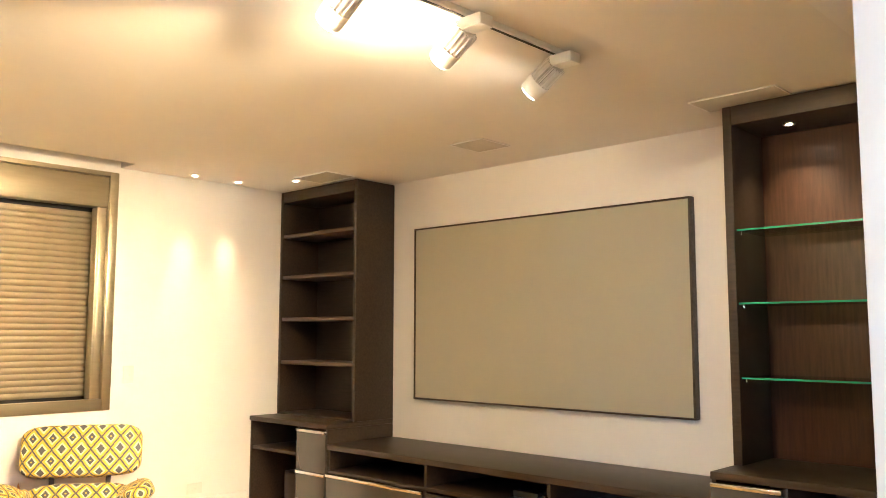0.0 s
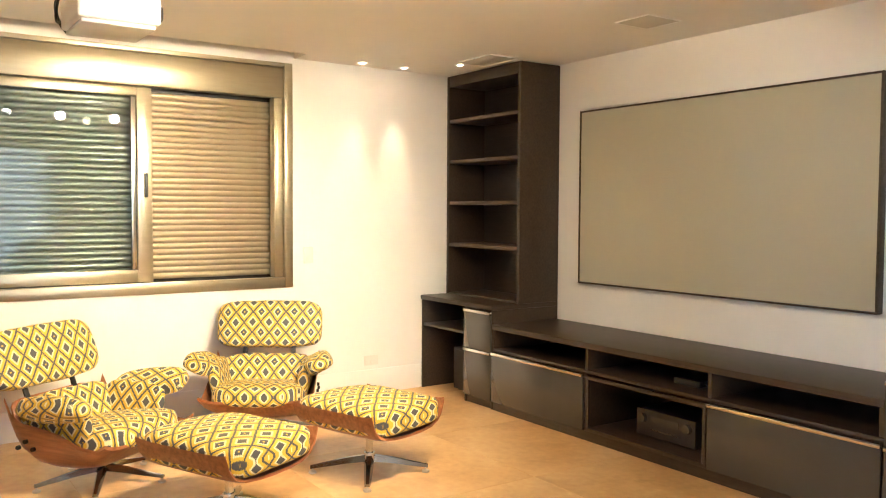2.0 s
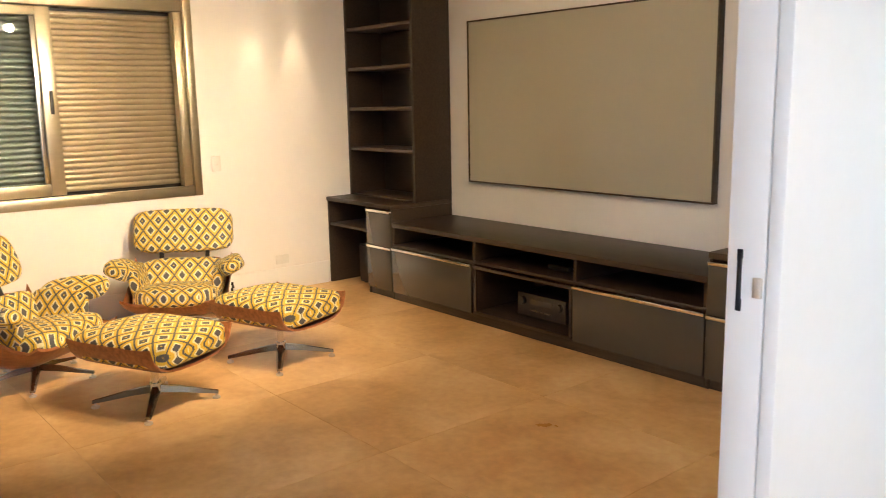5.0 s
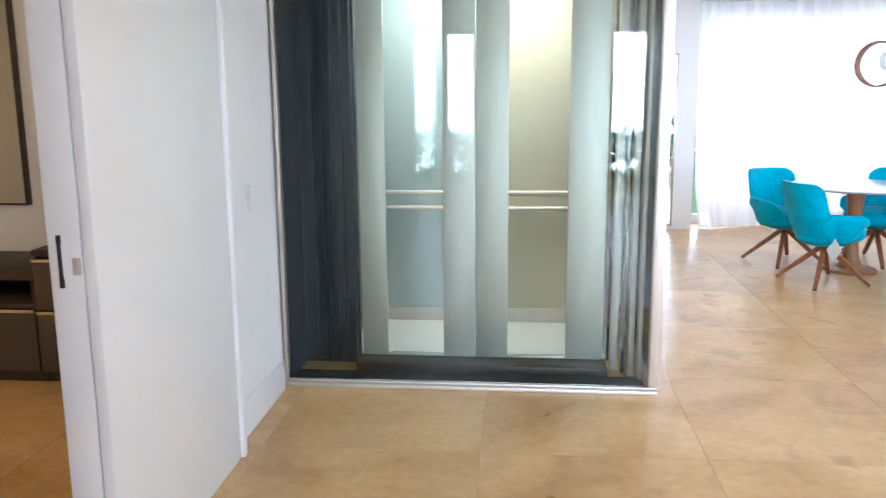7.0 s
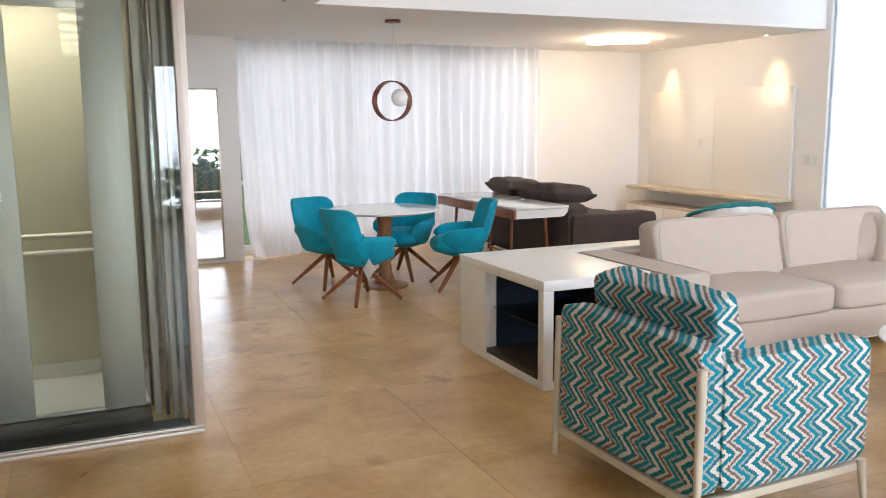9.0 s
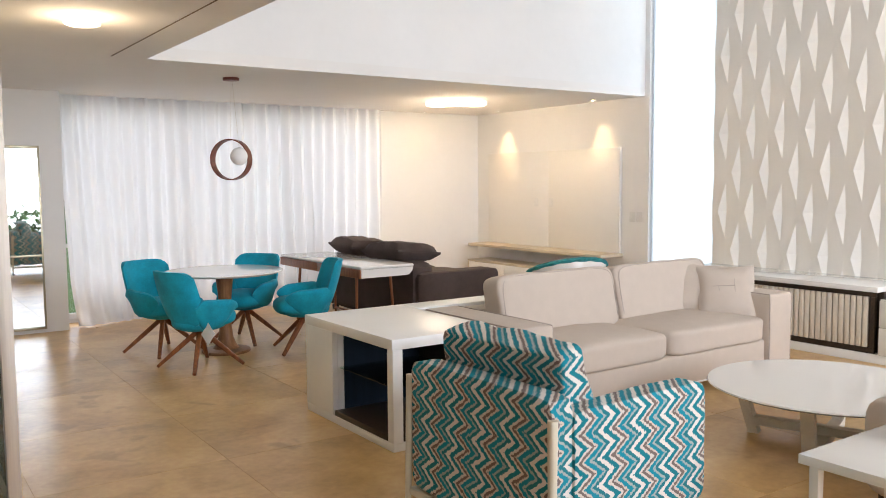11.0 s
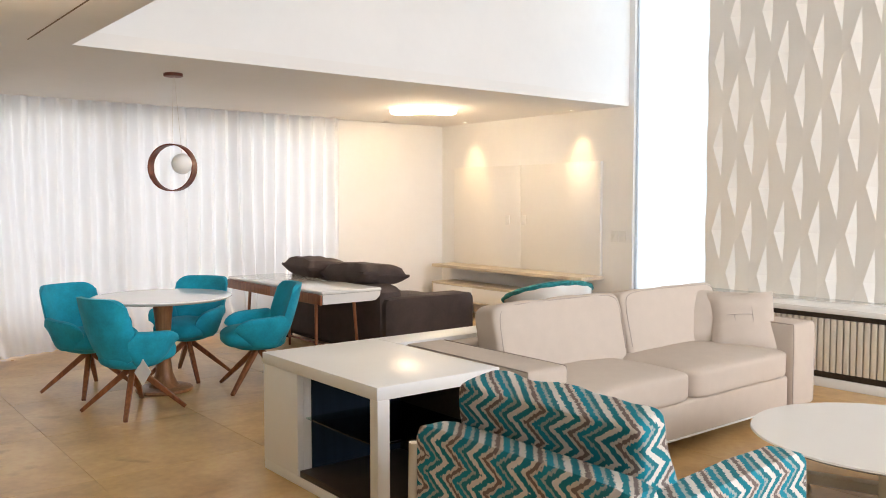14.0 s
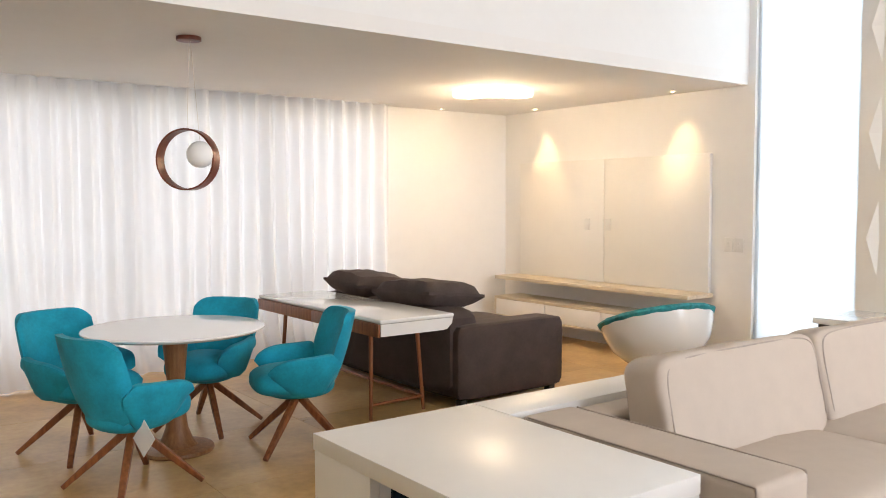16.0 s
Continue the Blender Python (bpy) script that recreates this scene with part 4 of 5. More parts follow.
for k in range(4):
    part("handrail_bracket", rod((CX0 + 0.15 + 0.4 * k, CY1 - 0.06, 0.825), (CX0 + 0.15 + 0.4 * k, CY1 + 0.001, 0.825), 0.009), STEEL, lift)
# unseen ceiling discs and an area lamp, added to brighten the cabin
for k in range(3):
    part("cabin_light", C(0.04, 0.04, 2.294, 2.3015, 20, Matrix.Translation((1.45 + 0.4 * k, 4.3, 0))), LED, lift, "warm added cabin light")
lamp("cabin_fill", "AREA", look((1.85, 4.3, 2.28), (1.85, 4.3, 0)), 13, (1.0, 0.88, 0.70), (1.0, 0.5))
wall("wall_lift_back", "y", 5.30, 0.15, 0.62, 2.84, 0, H)
wall("wall_lift_west", "x", 0.62, 0.2, 3.46, 5.3, 0, H)

# ---- living room: windows, curtain, feature walls ----
nw = solid("window_2", B((4.06, 4.11, 9.30, 9.36, 0.04, 2.42), (8.05, 8.10, 9.30, 9.36, 0.04, 2.42), (4.11, 8.05, 9.30, 9.36, 2.36, 2.42), (4.11, 8.05, 9.30, 9.36, 0.04, 0.10), (5.40, 5.46, 9.30, 9.36, 0.10, 2.36), (6.72, 6.78, 9.30, 9.36, 0.10, 2.36), bev=0.004), SATINW, "wide white-framed glazed door behind the curtain", "window")
part("pane", B((4.11, 8.05, 9.325, 9.333, 0.10, 2.36), bev=0), CLEAR, nw)
part("rail", B((4.11, 8.05, 9.315, 9.345, 0.84, 0.88), bev=0.003), SATINW, nw)
sl = solid("window_3", B((9.90, 9.96, 5.04, 5.08, 0.0, 5.1), (9.90, 9.96, 5.93, 5.97, 0.0, 5.1), bev=0.003), SATINW, "tall narrow slit window glowing with daylight", "window")
part("blind", B((9.875, 9.880, 5.042, 5.968, 0.0, 5.1), bev=0), BLIND, sl, "white frosted blind")
part("pane", B((9.93, 9.937, 5.08, 5.93, 0.0, 5.1), bev=0), CLEAR, sl)
sg = solid("window_4", B((4.40, 4.46, -5.30, -5.22, 0.05, 5.0), (6.08, 6.14, -5.30, -5.22, 0.05, 5.0), (7.80, 7.86, -5.30, -5.22, 0.05, 5.0), (9.54, 9.60, -5.30, -5.22, 0.05, 5.0), (4.46, 9.54, -5.30, -5.22, 2.45, 2.51), (4.46, 9.54, -5.30, -5.22, 0.05, 0.11), bev=0.004), SATINW, "tall white-framed garden glazing", "window")
part("pane", B((4.46, 9.54, -5.265, -5.257, 0.11, 5.0), bev=0), CLEAR, sg).visible_shadow = False
for x0, x1 in ((0.32, 1.40), (3.42, 4.0)):
    sh = solid("window_5" if x0 < 1 else "window_6", B((x0, x0 + 0.05, -5.30, -5.22, 0.05, 2.45), (x1 - 0.05, x1, -5.30, -5.22, 0.05, 2.45), (x0 + 0.05, x1 - 0.05, -5.30, -5.22, 2.40, 2.45), (x0 + 0.05, x1 - 0.05, -5.30, -5.22, 0.05, 0.10), bev=0.004), SATINW, "white-framed glazed garden door in the hall", "window")
    if x0 < 1:
        part("mullion", B((0.70, 0.95, -5.30, -5.22, 0.101, 2.399), bev=0.004), SATINW, sh)
    part("pane", B((x0 + 0.05, x1 - 0.05, -5.265, -5.257, 0.10, 2.40), bev=0), CLEAR, sh).visible_shadow = False

# sheer curtain: one pleated sheet hung from the ceiling
curt = thing("curtain", pose(0, 0, 0), "floor-length white sheer curtain hanging in soft pleats", "curtain")


def pleats(x0, x1, y, z0, z1, pitch, seed, flare=0.0):
    bm = bmesh.new()
    n, k = int((x1 - x0) / pitch * 10), 26
    rows = []
    for j in range(k + 1):
        f = j / k
        z = z1 - f * (z1 - z0)
        row = []
        for i in range(n + 1):
            x = x0 + (x1 - x0) * i / n
            ph = 2 * math.pi * (x - x0) / pitch + 2.0 * noise.noise(Vector((x * 1.3, 0.3, seed + 4)))
            wob = noise.noise(Vector((x * 1.7, f * 1.1, seed)))
            amp = 0.044 + 0.022 * noise.noise(Vector((x * 1.9, 0.2, seed + 7))) + 0.014 * f + 0.06 * f * noise.noise(Vector((x * 0.9, f * 0.6, seed + 9)))
            d = amp * math.sin(ph + 2.2 * wob * f) + 0.035 * f * noise.noise(Vector((x * 3.1, 2.0, seed)))
            sx = x + 0.05 * f * noise.noise(Vector((x * 2.3, f * 0.8, seed + 3)))
            low = flare * max(0, f - 0.9) * 10 * (0.10 + 0.08 * noise.noise(Vector((x * 2.0, 0, seed))))
            edge = max(0.0, (4.75 - x) / 0.65)
            sx += 0.05 * edge * f ** 2.5
            low += 0.16 * edge * max(0.0, f - 0.8) * 5
            row.append(bm.verts.new((sx, y + d - low, z + (0.012 * noise.noise(Vector((x * 4, 0, seed))) if j == k else 0))))
        rows.append(row)
    for j in range(k):
        for i in range(n):
            bm.faces.new((rows[j][i], rows[j][i + 1], rows[j + 1][i + 1], rows[j + 1][i]))
    return bm


part("drop", pleats(4.055, 6.15, 9.12, 0.012, H - 0.004, 0.16, 1.0, 1.0), CURTAIN, curt)
part("drop", pleats(6.12, 8.10, 9.12, 0.012, H - 0.004, 0.16, 5.0, 1.0), CURTAIN, curt)
part("track", B((4.06, 8.14, 9.10, 9.14, H - 0.003, H), bev=0), SATINW, curt)

mirror = thing("mirror", pose(3.60, 8.798, 0.0), "tall framed mirror leaning flat on the white pier", "mirror")
part("glass", B((-0.185, 0.18, -0.018, -0.010, 0.07, 1.92), bev=0), MIRROR, mirror, "silvered glass")
part("frame", B((-0.205, -0.186, -0.028, 0.0, 0.04, 1.945), (0.181, 0.20, -0.028, 0.0, 0.04, 1.945), (-0.186, 0.181, -0.028, 0.0, 1.921, 1.945), (-0.186, 0.181, -0.028, 0.0, 0.04, 0.069), (-0.186, 0.181, -0.026, -0.009, 0.80, 0.822), bev=0.003), BRONZE, mirror)

# relief panels: one folded sheet shape, laid as panels of four strips
CW, RH, HB = 0.163, 0.405, 0.046


def relief():
    """Staggered saw-tooth folds: a long gentle slope, then a short facet towards the tall south windows."""
    bm = bmesh.new()
    lip, tip, lit = 0.28 * RH, 0.6 * HB, []

    def face(*pts):
        bm.faces.new([bm.verts.new((-0.02 - h, y, z)) for y, z, h in pts])
    for s in range(2):
        for k in range(2):
            o, q = s * CW, (2 * k + s) * RH
            low, high = (o, q + lip, tip), (o, q + 2 * RH - lip, tip)
            mid, peak = (o, q + RH, 0.0), (o + 0.080, q + RH, HB)
            low2, peak2 = (o, q + 2 * RH + lip, tip), (o + 0.080, q + 3 * RH, HB)
            e = o + CW
            w1, w0, n, w2 = (e, q + RH - lip, tip), (e, q + RH + lip, tip), (e, q + 2 * RH, 0.0), (e, q + 3 * RH - lip, tip)
            for f in ((peak, w1, w0), (peak, w0, high), (high, w0, n), (high, n, low2), (low2, n, w2), (low2, w2, peak2)):
                face(*f)
            lit += [(low, mid, peak), (mid, high, peak)]
    bmesh.ops.remove_doubles(bm, verts=bm.verts, dist=0.0005)
    # the short facets keep crisp edges of their own
    for f in lit:
        face(*f)
    bmesh.ops.recalc_face_normals(bm, faces=bm.faces)
    for f in bm.faces:
        if f.normal.x > 0:
            f.normal_flip()
    return bm


rel = thing("wall_panelling", pose(9.80, 0, 0), "white sculpted plaster wall panels with folded diamond facets", "wall panel", kind="structure")
part("backing", B((0.0, 0.04, -2.0, 5.03, 0.62, TOP), bev=0), PLASTER3D, rel)
rel_mesh = mesh_of("panel", relief(), PLASTER3D)
cols = 21
for i in range(cols):
    for j in range(-1, 3):
        p = new("panel", rel_mesh)
        p.parent = rel
        p.location = (0.018, 5.02 - (i + 1) * 2 * CW, 0.40 + j * 4 * RH)

dish = solid("dish", lathe([(0.01, 0.0), (0.05, 0.0), (0.09, 0.022), (0.115, 0.045), (0.108, 0.046), (0.085, 0.028), (0.01, 0.012)], 28), OXBLOOD, "small dark red glazed dish on the drawer unit", "dish")
dish.location = (9.50, 2.72, 0.5455)
bench = thing("media_bench", pose(0, 0, 0), "low white lacquered bench with a slatted dark grille", "cabinet")
part("top", B((9.12, 9.77, 2.88, 5.00, 0.60, 0.645), bev=0.003), GLOSSW, bench)
part("plinth", B((9.16, 9.76, 2.60, 5.00, 0.0, 0.075), bev=0.003), GLOSSW, bench)
# solid block, the shade of the hollow behind the slats is its dark colour
part("body", B((9.24, 9.76, 2.89, 4.99, 0.076, 0.599), bev=0.002), DARKWOOD, bench, "dark block painted as the shade behind the slats")
part("grille_frame", B((9.165, 9.20, 2.92, 4.98, 0.555, 0.599), (9.165, 9.20, 2.92, 4.98, 0.077, 0.125), (9.165, 9.20, 2.92, 2.97, 0.126, 0.554), (9.165, 9.20, 4.93, 4.98, 0.126, 0.554), bev=0.003), DARKWOOD, bench, "dark wood grille frame")
for k in range(37):
    part("slat", B((9.158, 9.190, 2.979 + 0.0525 * k, 3.020 + 0.0525 * k, 0.127, 0.553), bev=0.002), SLATW, bench)
low = thing("drawer_unit", pose(0, 0, 0), "low white drawer unit beside the slatted bench", "cabinet")
part("body", B((9.16, 9.76, 1.2, 2.875, 0.076, 0.545), bev=0.002), GLOSSW, low)
part("drawer_front", B((9.142, 9.159, 1.2, 2.872, 0.315, 0.535), bev=0.002), GLOSSW, low)
part("drawer_front", B((9.142, 9.159, 1.2, 2.872, 0.080, 0.308), bev=0.002), GLOSSW, low)
part("plinth", B((9.165, 9.75, 1.2, 2.595, 0.0, 0.0755), bev=0.002), GLOSSW, low)
bowl = thing("tray", pose(9.42, 2.66, 0.545), "small dark red wooden tray on the drawer unit", "tray")
part("dish", lathe([(0.02, 0.0), (0.12, 0.0), (0.16, 0.03), (0.15, 0.035), (0.11, 0.012), (0.02, 0.010)], 28), WALNUT, bowl)
part("ornament", pad(0.12, 0.07, 0.05, n=2.4, res=5, m=pose(0, 0, 0.037), lump=0.02, key=3), WALNUT, bowl)

# television wall
pan = thing("wall_panel", pose(0, 0, 0), "glossy white wall panel in two leaves above a shelf", "wall panel")
part("leaf", B((9.80, 9.838, 7.672, 8.965, 0.655, 1.935), bev=0.002), PANELW, pan)
part("leaf", B((9.80, 9.838, 6.39, 7.668, 0.655, 1.935), bev=0.002), PANELW, pan)
shf = thing("floating_shelf", pose(0, 0, 0), "long pale wood floating shelf", "shelf")
part("board", B((9.46, 9.838, 6.36, 9.02, 0.615, 0.653), bev=0.003), PALEWOOD, shf)
lc = thing("tv_cabinet", pose(0, 0, 0), "wall-hung low pale wood cabinet with white fronts", "cabinet")
part("carcass", B((9.44, 9.838, 6.55, 9.0, 0.398, 0.422), (9.44, 9.838, 6.55, 9.0, 0.195, 0.215), (9.44, 9.838, 6.55, 6.572, 0.216, 0.397), (9.44, 9.838, 8.978, 9.0, 0.216, 0.397), (9.80, 9.838, 6.573, 8.977, 0.216, 0.397), bev=0.002), PALEWOOD, lc)
for k in range(3):
    a = 6.578 + 0.801 * k
    part("front", B((9.443, 9.460, a, a + 0.790, 0.219, 0.394), bev=0.002), GLOSSW, lc, "glossy white flap")

# ceiling lamps
downlight(8.78, 9.12, H, 12, (0.0, 0.12), 50)
for sy in (8.56, 6.70):
    downlight(9.65, sy, H, 30, (0.20, 0.0), 54)
for nm, cx, cy, rr in (("ceiling_lamp", 8.30, 7.68, 3), ("ceiling_lamp", 3.40, 4.56, 1)):
    cl = thing(nm, pose(cx, cy, H, rz=-40 if rr > 1 else 0), "flush ceiling lamp of joined glowing discs" if rr > 1 else "round flush ceiling lamp glowing warm white", "ceiling lamp")
    for k in range(rr):
        q = 1.0 if rr > 1 else 0.72
        o = ((-0.23, 0.05), (0.0, -0.04), (0.23, 0.05))[k] if rr > 1 else (0, 0)
        part("diffuser", lathe([(0.02, -0.050), (0.11 * q, -0.050), (0.138 * q, -0.040), (0.145 * q, -0.012), (0.145 * q, 0.0)], 32), BULBW, cl, "glowing opal disc").location = (o[0], o[1], 0)
    lamp("ceiling_lamp_glow", "POINT", pose(cx, cy, H - 0.16), 48 if rr > 1 else 9, WARM, soft=0.12)
for k in range(6):
    hl = thing("ceiling_lamp", pose(2.36, 0.45 - 0.88 * k, H), "small round flush ceiling lamp in the hall", "ceiling lamp", "hall ceiling lamps")
    part("diffuser", lathe([(0.02, -0.040), (0.085, -0.040), (0.10, -0.030), (0.105, -0.008), (0.105, 0.0)], 28), BULBW, hl, "glowing opal disc")
# a solid strip, the shade inside the slot is put into its brown
slot = solid("air_slot", B((3.897, 3.905, 0.5, 6.02, H - 0.003, H + 0.02), bev=0), SLOT, "thin linear air slot in the ceiling, its shade painted brown", "vent", smooth=False)

# pendant over the table
pen = thing("pendant_lamp", pose(5.14, 6.83, H), "copper-brown ring pendant with an opal glass globe", "pendant lamp")
part("rose", C(0.075, 0.075, -0.026, 0.0, 32, bev=0.004), RINGWOOD, pen)
ring = []
RR, WD = 0.185, 0.045
for i in range(56):
    a = 2 * math.pi * i / 56
    ring.append([((RR + dr) * math.cos(a), dy, (RR + dr) * math.sin(a)) for dr, dy in ((-0.005, -WD), (0.005, -WD), (0.005, WD), (-0.005, WD))])
rb = loft(ring, closed=True)
bmesh.ops.transform(rb, matrix=Matrix.Translation((-0.02, 0, -0.752)) @ Matrix.Rotation(radians(-46), 4, "Z"), verts=rb.verts)
part("ring", rb, RINGWOOD, pen)
gb = lathe([(0.004, -0.082)] + [(0.082 * math.sin(math.pi * k / 14), -0.082 * math.cos(math.pi * k / 14)) for k in range(1, 14)] + [(0.004, 0.082)], 28)
part("globe", gb, GLOBE, pen, "white opal glass globe").location = (0.018, -0.108, -0.725)
part("cord", rod((-0.02, 0, -0.57), (0.0, 0, -0.026), 0.0016, seg=6), STEEL, pen)
part("cord", rod((0.018, -0.108, -0.643), (0.01, 0, -0.026), 0.0016, seg=6), STEEL, pen)

# ---- round table and teal chairs ----
tb = thing("dining_table", pose(4.97, 6.69, 0), "round white dining table on a turned wooden pedestal", "table")
part("tabletop", lathe([(0.10, 0.722), (0.46, 0.722), (0.505, 0.728), (0.53, 0.742), (0.53, 0.748), (0.526, 0.752), (0.02, 0.752)], 72), GLOSSW, tb)
part("pedestal", lathe([(0.085, 0.7215), (0.080, 0.70), (0.068, 0.60), (0.052, 0.42), (0.052, 0.26), (0.066, 0.14), (0.095, 0.065), (0.12, 0.036), (0.19, 0.030), (0.215, 0.024), (0.22, 0.010), (0.215, 0.0), (0.02, 0.0)][::-1], 44), OAK, tb)


def teal_chair(m):
    """The chair looks along its own -y."""
    c = thing("dining_chair", m, "teal velvet swivel armchair on four splayed wooden legs", "chair", "chairs round the table")
    part("seat", pad(0.43, 0.48, 0.15, n=3.2, res=10, crown=0.3, m=pose(0, -0.045, 0.42), lump=0.004, key=1), TEAL, c)
    # back shell: a rounded slab, curved in plan, leaning back and narrowing towards the seat
    rings, N, M = [], 22, 14
    for i in range(N + 1):
        s = -1 + 2 * i / N
        drop = 0.06 * max(0, (abs(s) - 0.66) / 0.34) ** 2.2
        z0, z1 = 0.335 + 0.09 * abs(s) ** 2.5, 0.835 - drop
        t = 0.034 * (1 - 0.6 * max(0, (abs(s) - 0.85) / 0.15) ** 2)
        face, rear = [], []
        for k in range(M + 1):
            f = k / M
            z = z0 + f * (z1 - z0)
            g = (z - 0.335) / 0.5
            x = s * (0.205 + 0.045 * math.sin(math.pi * 0.5 * min(1, g * 1.5)))
            y = 0.235 - 0.085 * abs(s) ** 2.2 + 0.15 * (g - 0.35) - 0.09 * max(0, 0.3 - g) ** 1.2
            e = t * (0.35 + 0.65 * math.sin(math.pi * min(max(f, 0.04), 0.96)) ** 0.4)
            face.append((x, y - e, z))
            rear.append((x, y + e, z))
        rings.append(face + rear[::-1])
    part("backrest", loft(rings), TEAL, c)
    part("shell", pad(0.40, 0.44, 0.17, n=2.6, res=10, m=pose(0, 0.0, 0.395)), TEAL, c)
    for s in (-1, 1):
        # arm: a wing that leaves the back's edge, flares outwards and closes in a round lip at the front
        ar, K = [], 20
        for i in range(K + 1):
            f = i / K
            th = radians(48 + 88 * f)
            close = math.sqrt(max(0.0, 1 - max(0.0, (f - 0.62) / 0.385) ** 2))
            close *= min(1.0, 0.35 + f * 4)
            top = 0.475 + (0.135 - 0.035 * f) * (0.2 + 0.8 * close)
            under = math.sqrt(max(0.0, 1 - max(0.0, (f - 0.30) / 0.705) ** 2))
            bot = 0.455 - 0.11 * under * min(1.0, 0.35 + f * 4)
            lip = 0.034 * (0.5 + 0.5 * close)
            px, py = 0.285 * abs(math.sin(th)) ** 0.75, 0.285 * math.copysign(abs(math.cos(th)) ** 0.85, math.cos(th))

            def at(g, inward):
                r = 0.72 + 0.28 * g ** 0.5 + 0.07 * g * g
                return (s * (px * r - inward * math.sin(th)), py * r - inward * math.cos(th), bot + g * (top - bot))
            ring = [at(g, 0.0) for g in (0, 0.12, 0.28, 0.45, 0.62, 0.78, 0.90)]
            ring += [at(g, w * lip) for g, w in ((0.965, 0.25), (1.0, 0.8), (1.0, 1.3), (0.96, 1.8))]
            ring += [at(g, 2.05 * lip) for g in (0.85, 0.65, 0.40, 0.18, 0)]
            ar.append(ring)
        part("armrest", loft(ar), TEAL, c)
    part("swivel", C(0.030, 0.036, 0.285, 0.335, 20), BLACK, c, "black swivel")
    for k in range(4):
        a = radians(45 + 90 * k)
        d = Vector((math.cos(a), math.sin(a), 0))
        q = Vector((-d.y, d.x, 0))
        rings = []
        for f, w, t in ((0, 0.020, 0.034), (0.5, 0.019, 0.030), (1, 0.015, 0.020)):
            p = d * (0.02 + 0.335 * f) + Vector((0, 0, 0.305 - 0.293 * f))
            rings.append([p + q * (w * u) + Vector((0, 0, 1)) * (t * v) * 0.5 + d * (t * v) * 0.4 for u, v in ((-1, -0.7), (-0.7, -1), (0.7, -1), (1, -0.7), (1, 0.7), (0.7, 1), (-0.7, 1), (-1, 0.7))])
        part("leg", loft(rings), WALNUT, c, "walnut leg")
    return c


cb = teal_chair(pose(4.57, 6.20, 0, rz=108))
tag = part("paper_tag", B((-0.065, 0.065, -0.0015, 0.0015, -0.13, 0.0), bev=0), PAPER, cb, "white paper tag")
tag.matrix_basis = pose(-0.20, 0.10, 0.36, 12, 52, 8)
for m in (pose(4.50, 7.02, 0, rz=22), pose(5.60, 6.33, 0, rz=-104), pose(5.32, 7.08, 0, rz=-54)):
    teal_chair(m)

# ---- desk and charcoal sofa ----
dk = thing("console_desk", pose(0, 0, 0), "narrow white-topped desk with walnut front and legs", "desk")
DZ = 0.735
part("top", B((6.155, 6.76, 6.26, 8.13, DZ - 0.028, DZ), bev=0.012, seg=3), GLOSSW, dk)
part("end_cheek", loft([[(x, y, z) for x, z in ((6.165, DZ - 0.11), (6.165, DZ - 0.029), (6.75, DZ - 0.029), (6.74, DZ - 0.07), (6.70, DZ - 0.105), (6.66, DZ - 0.11))] for y in (6.264, 6.30)]), GLOSSW, dk, "white curved end")
part("drawer_front", B((6.145, 6.164, 6.27, 7.19, DZ - 0.115, DZ - 0.030), bev=0.003), WALNUT, dk, "walnut drawer front")
part("drawer_front", B((6.145, 6.164, 7.198, 8.12, DZ - 0.115, DZ - 0.030), bev=0.003), WALNUT, dk, "walnut drawer front")
part("underframe", B((6.166, 6.66, 6.31, 8.11, DZ - 0.112, DZ - 0.030), bev=0.003), WALNUT, dk)
for x, y in ((6.265, 6.56), (6.735, 6.60), (6.265, 7.95), (6.735, 7.92)):
    part("leg", rod((x + (0.03 if x < 6.5 else -0.03), y + (0.04 if y < 7 else -0.04), DZ - 0.112), (x, y, 0.0), 0.016, 0.012), WALNUT, dk)
part("stretcher", rod((6.275, 6.57, 0.10), (6.725, 6.605, 0.10), 0.011), WALNUT, dk)
part("stretcher", rod((6.725, 6.605, 0.10), (6.725, 7.92, 0.10), 0.011), WALNUT, dk)

ds = thing("sofa", pose(0, 0, 0), "charcoal suede sofa with its back to the desk", "sofa")
part("base", pad(1.02, 1.86, 0.34, n=14, res=4, m=pose(7.42, 7.42, 0.22)), CHARCOAL, ds)
part("backrest", pad(0.30, 1.94, 0.62, n=9, res=8, m=pose(7.00, 7.42, 0.41), lump=0.006, key=2), CHARCOAL, ds)
part("armrest", pad(1.04, 0.24, 0.55, n=14, res=8, m=pose(7.42, 6.50, 0.335), lump=0.003, key=1), CHARCOAL, ds)
part("armrest", pad(1.04, 0.24, 0.55, n=14, res=6, m=pose(7.42, 8.34, 0.335), lump=0.003, key=4), CHARCOAL, ds)
for k in range(2):
    part("seat_cushion", pad(0.66, 0.78, 0.18, n=6, res=8, crown=0.2, m=pose(7.56, 7.02 + 0.80 * k, 0.46), lump=0.006, key=k), CHARCOAL, ds)
for x, y in ((6.97, 6.45), (7.85, 6.45), (6.97, 8.38), (7.85, 8.38)):
    part("foot", B((x - 0.03, x + 0.03, y - 0.03, y + 0.03, 0.0, 0.06), bev=0.004), BLACK, ds)
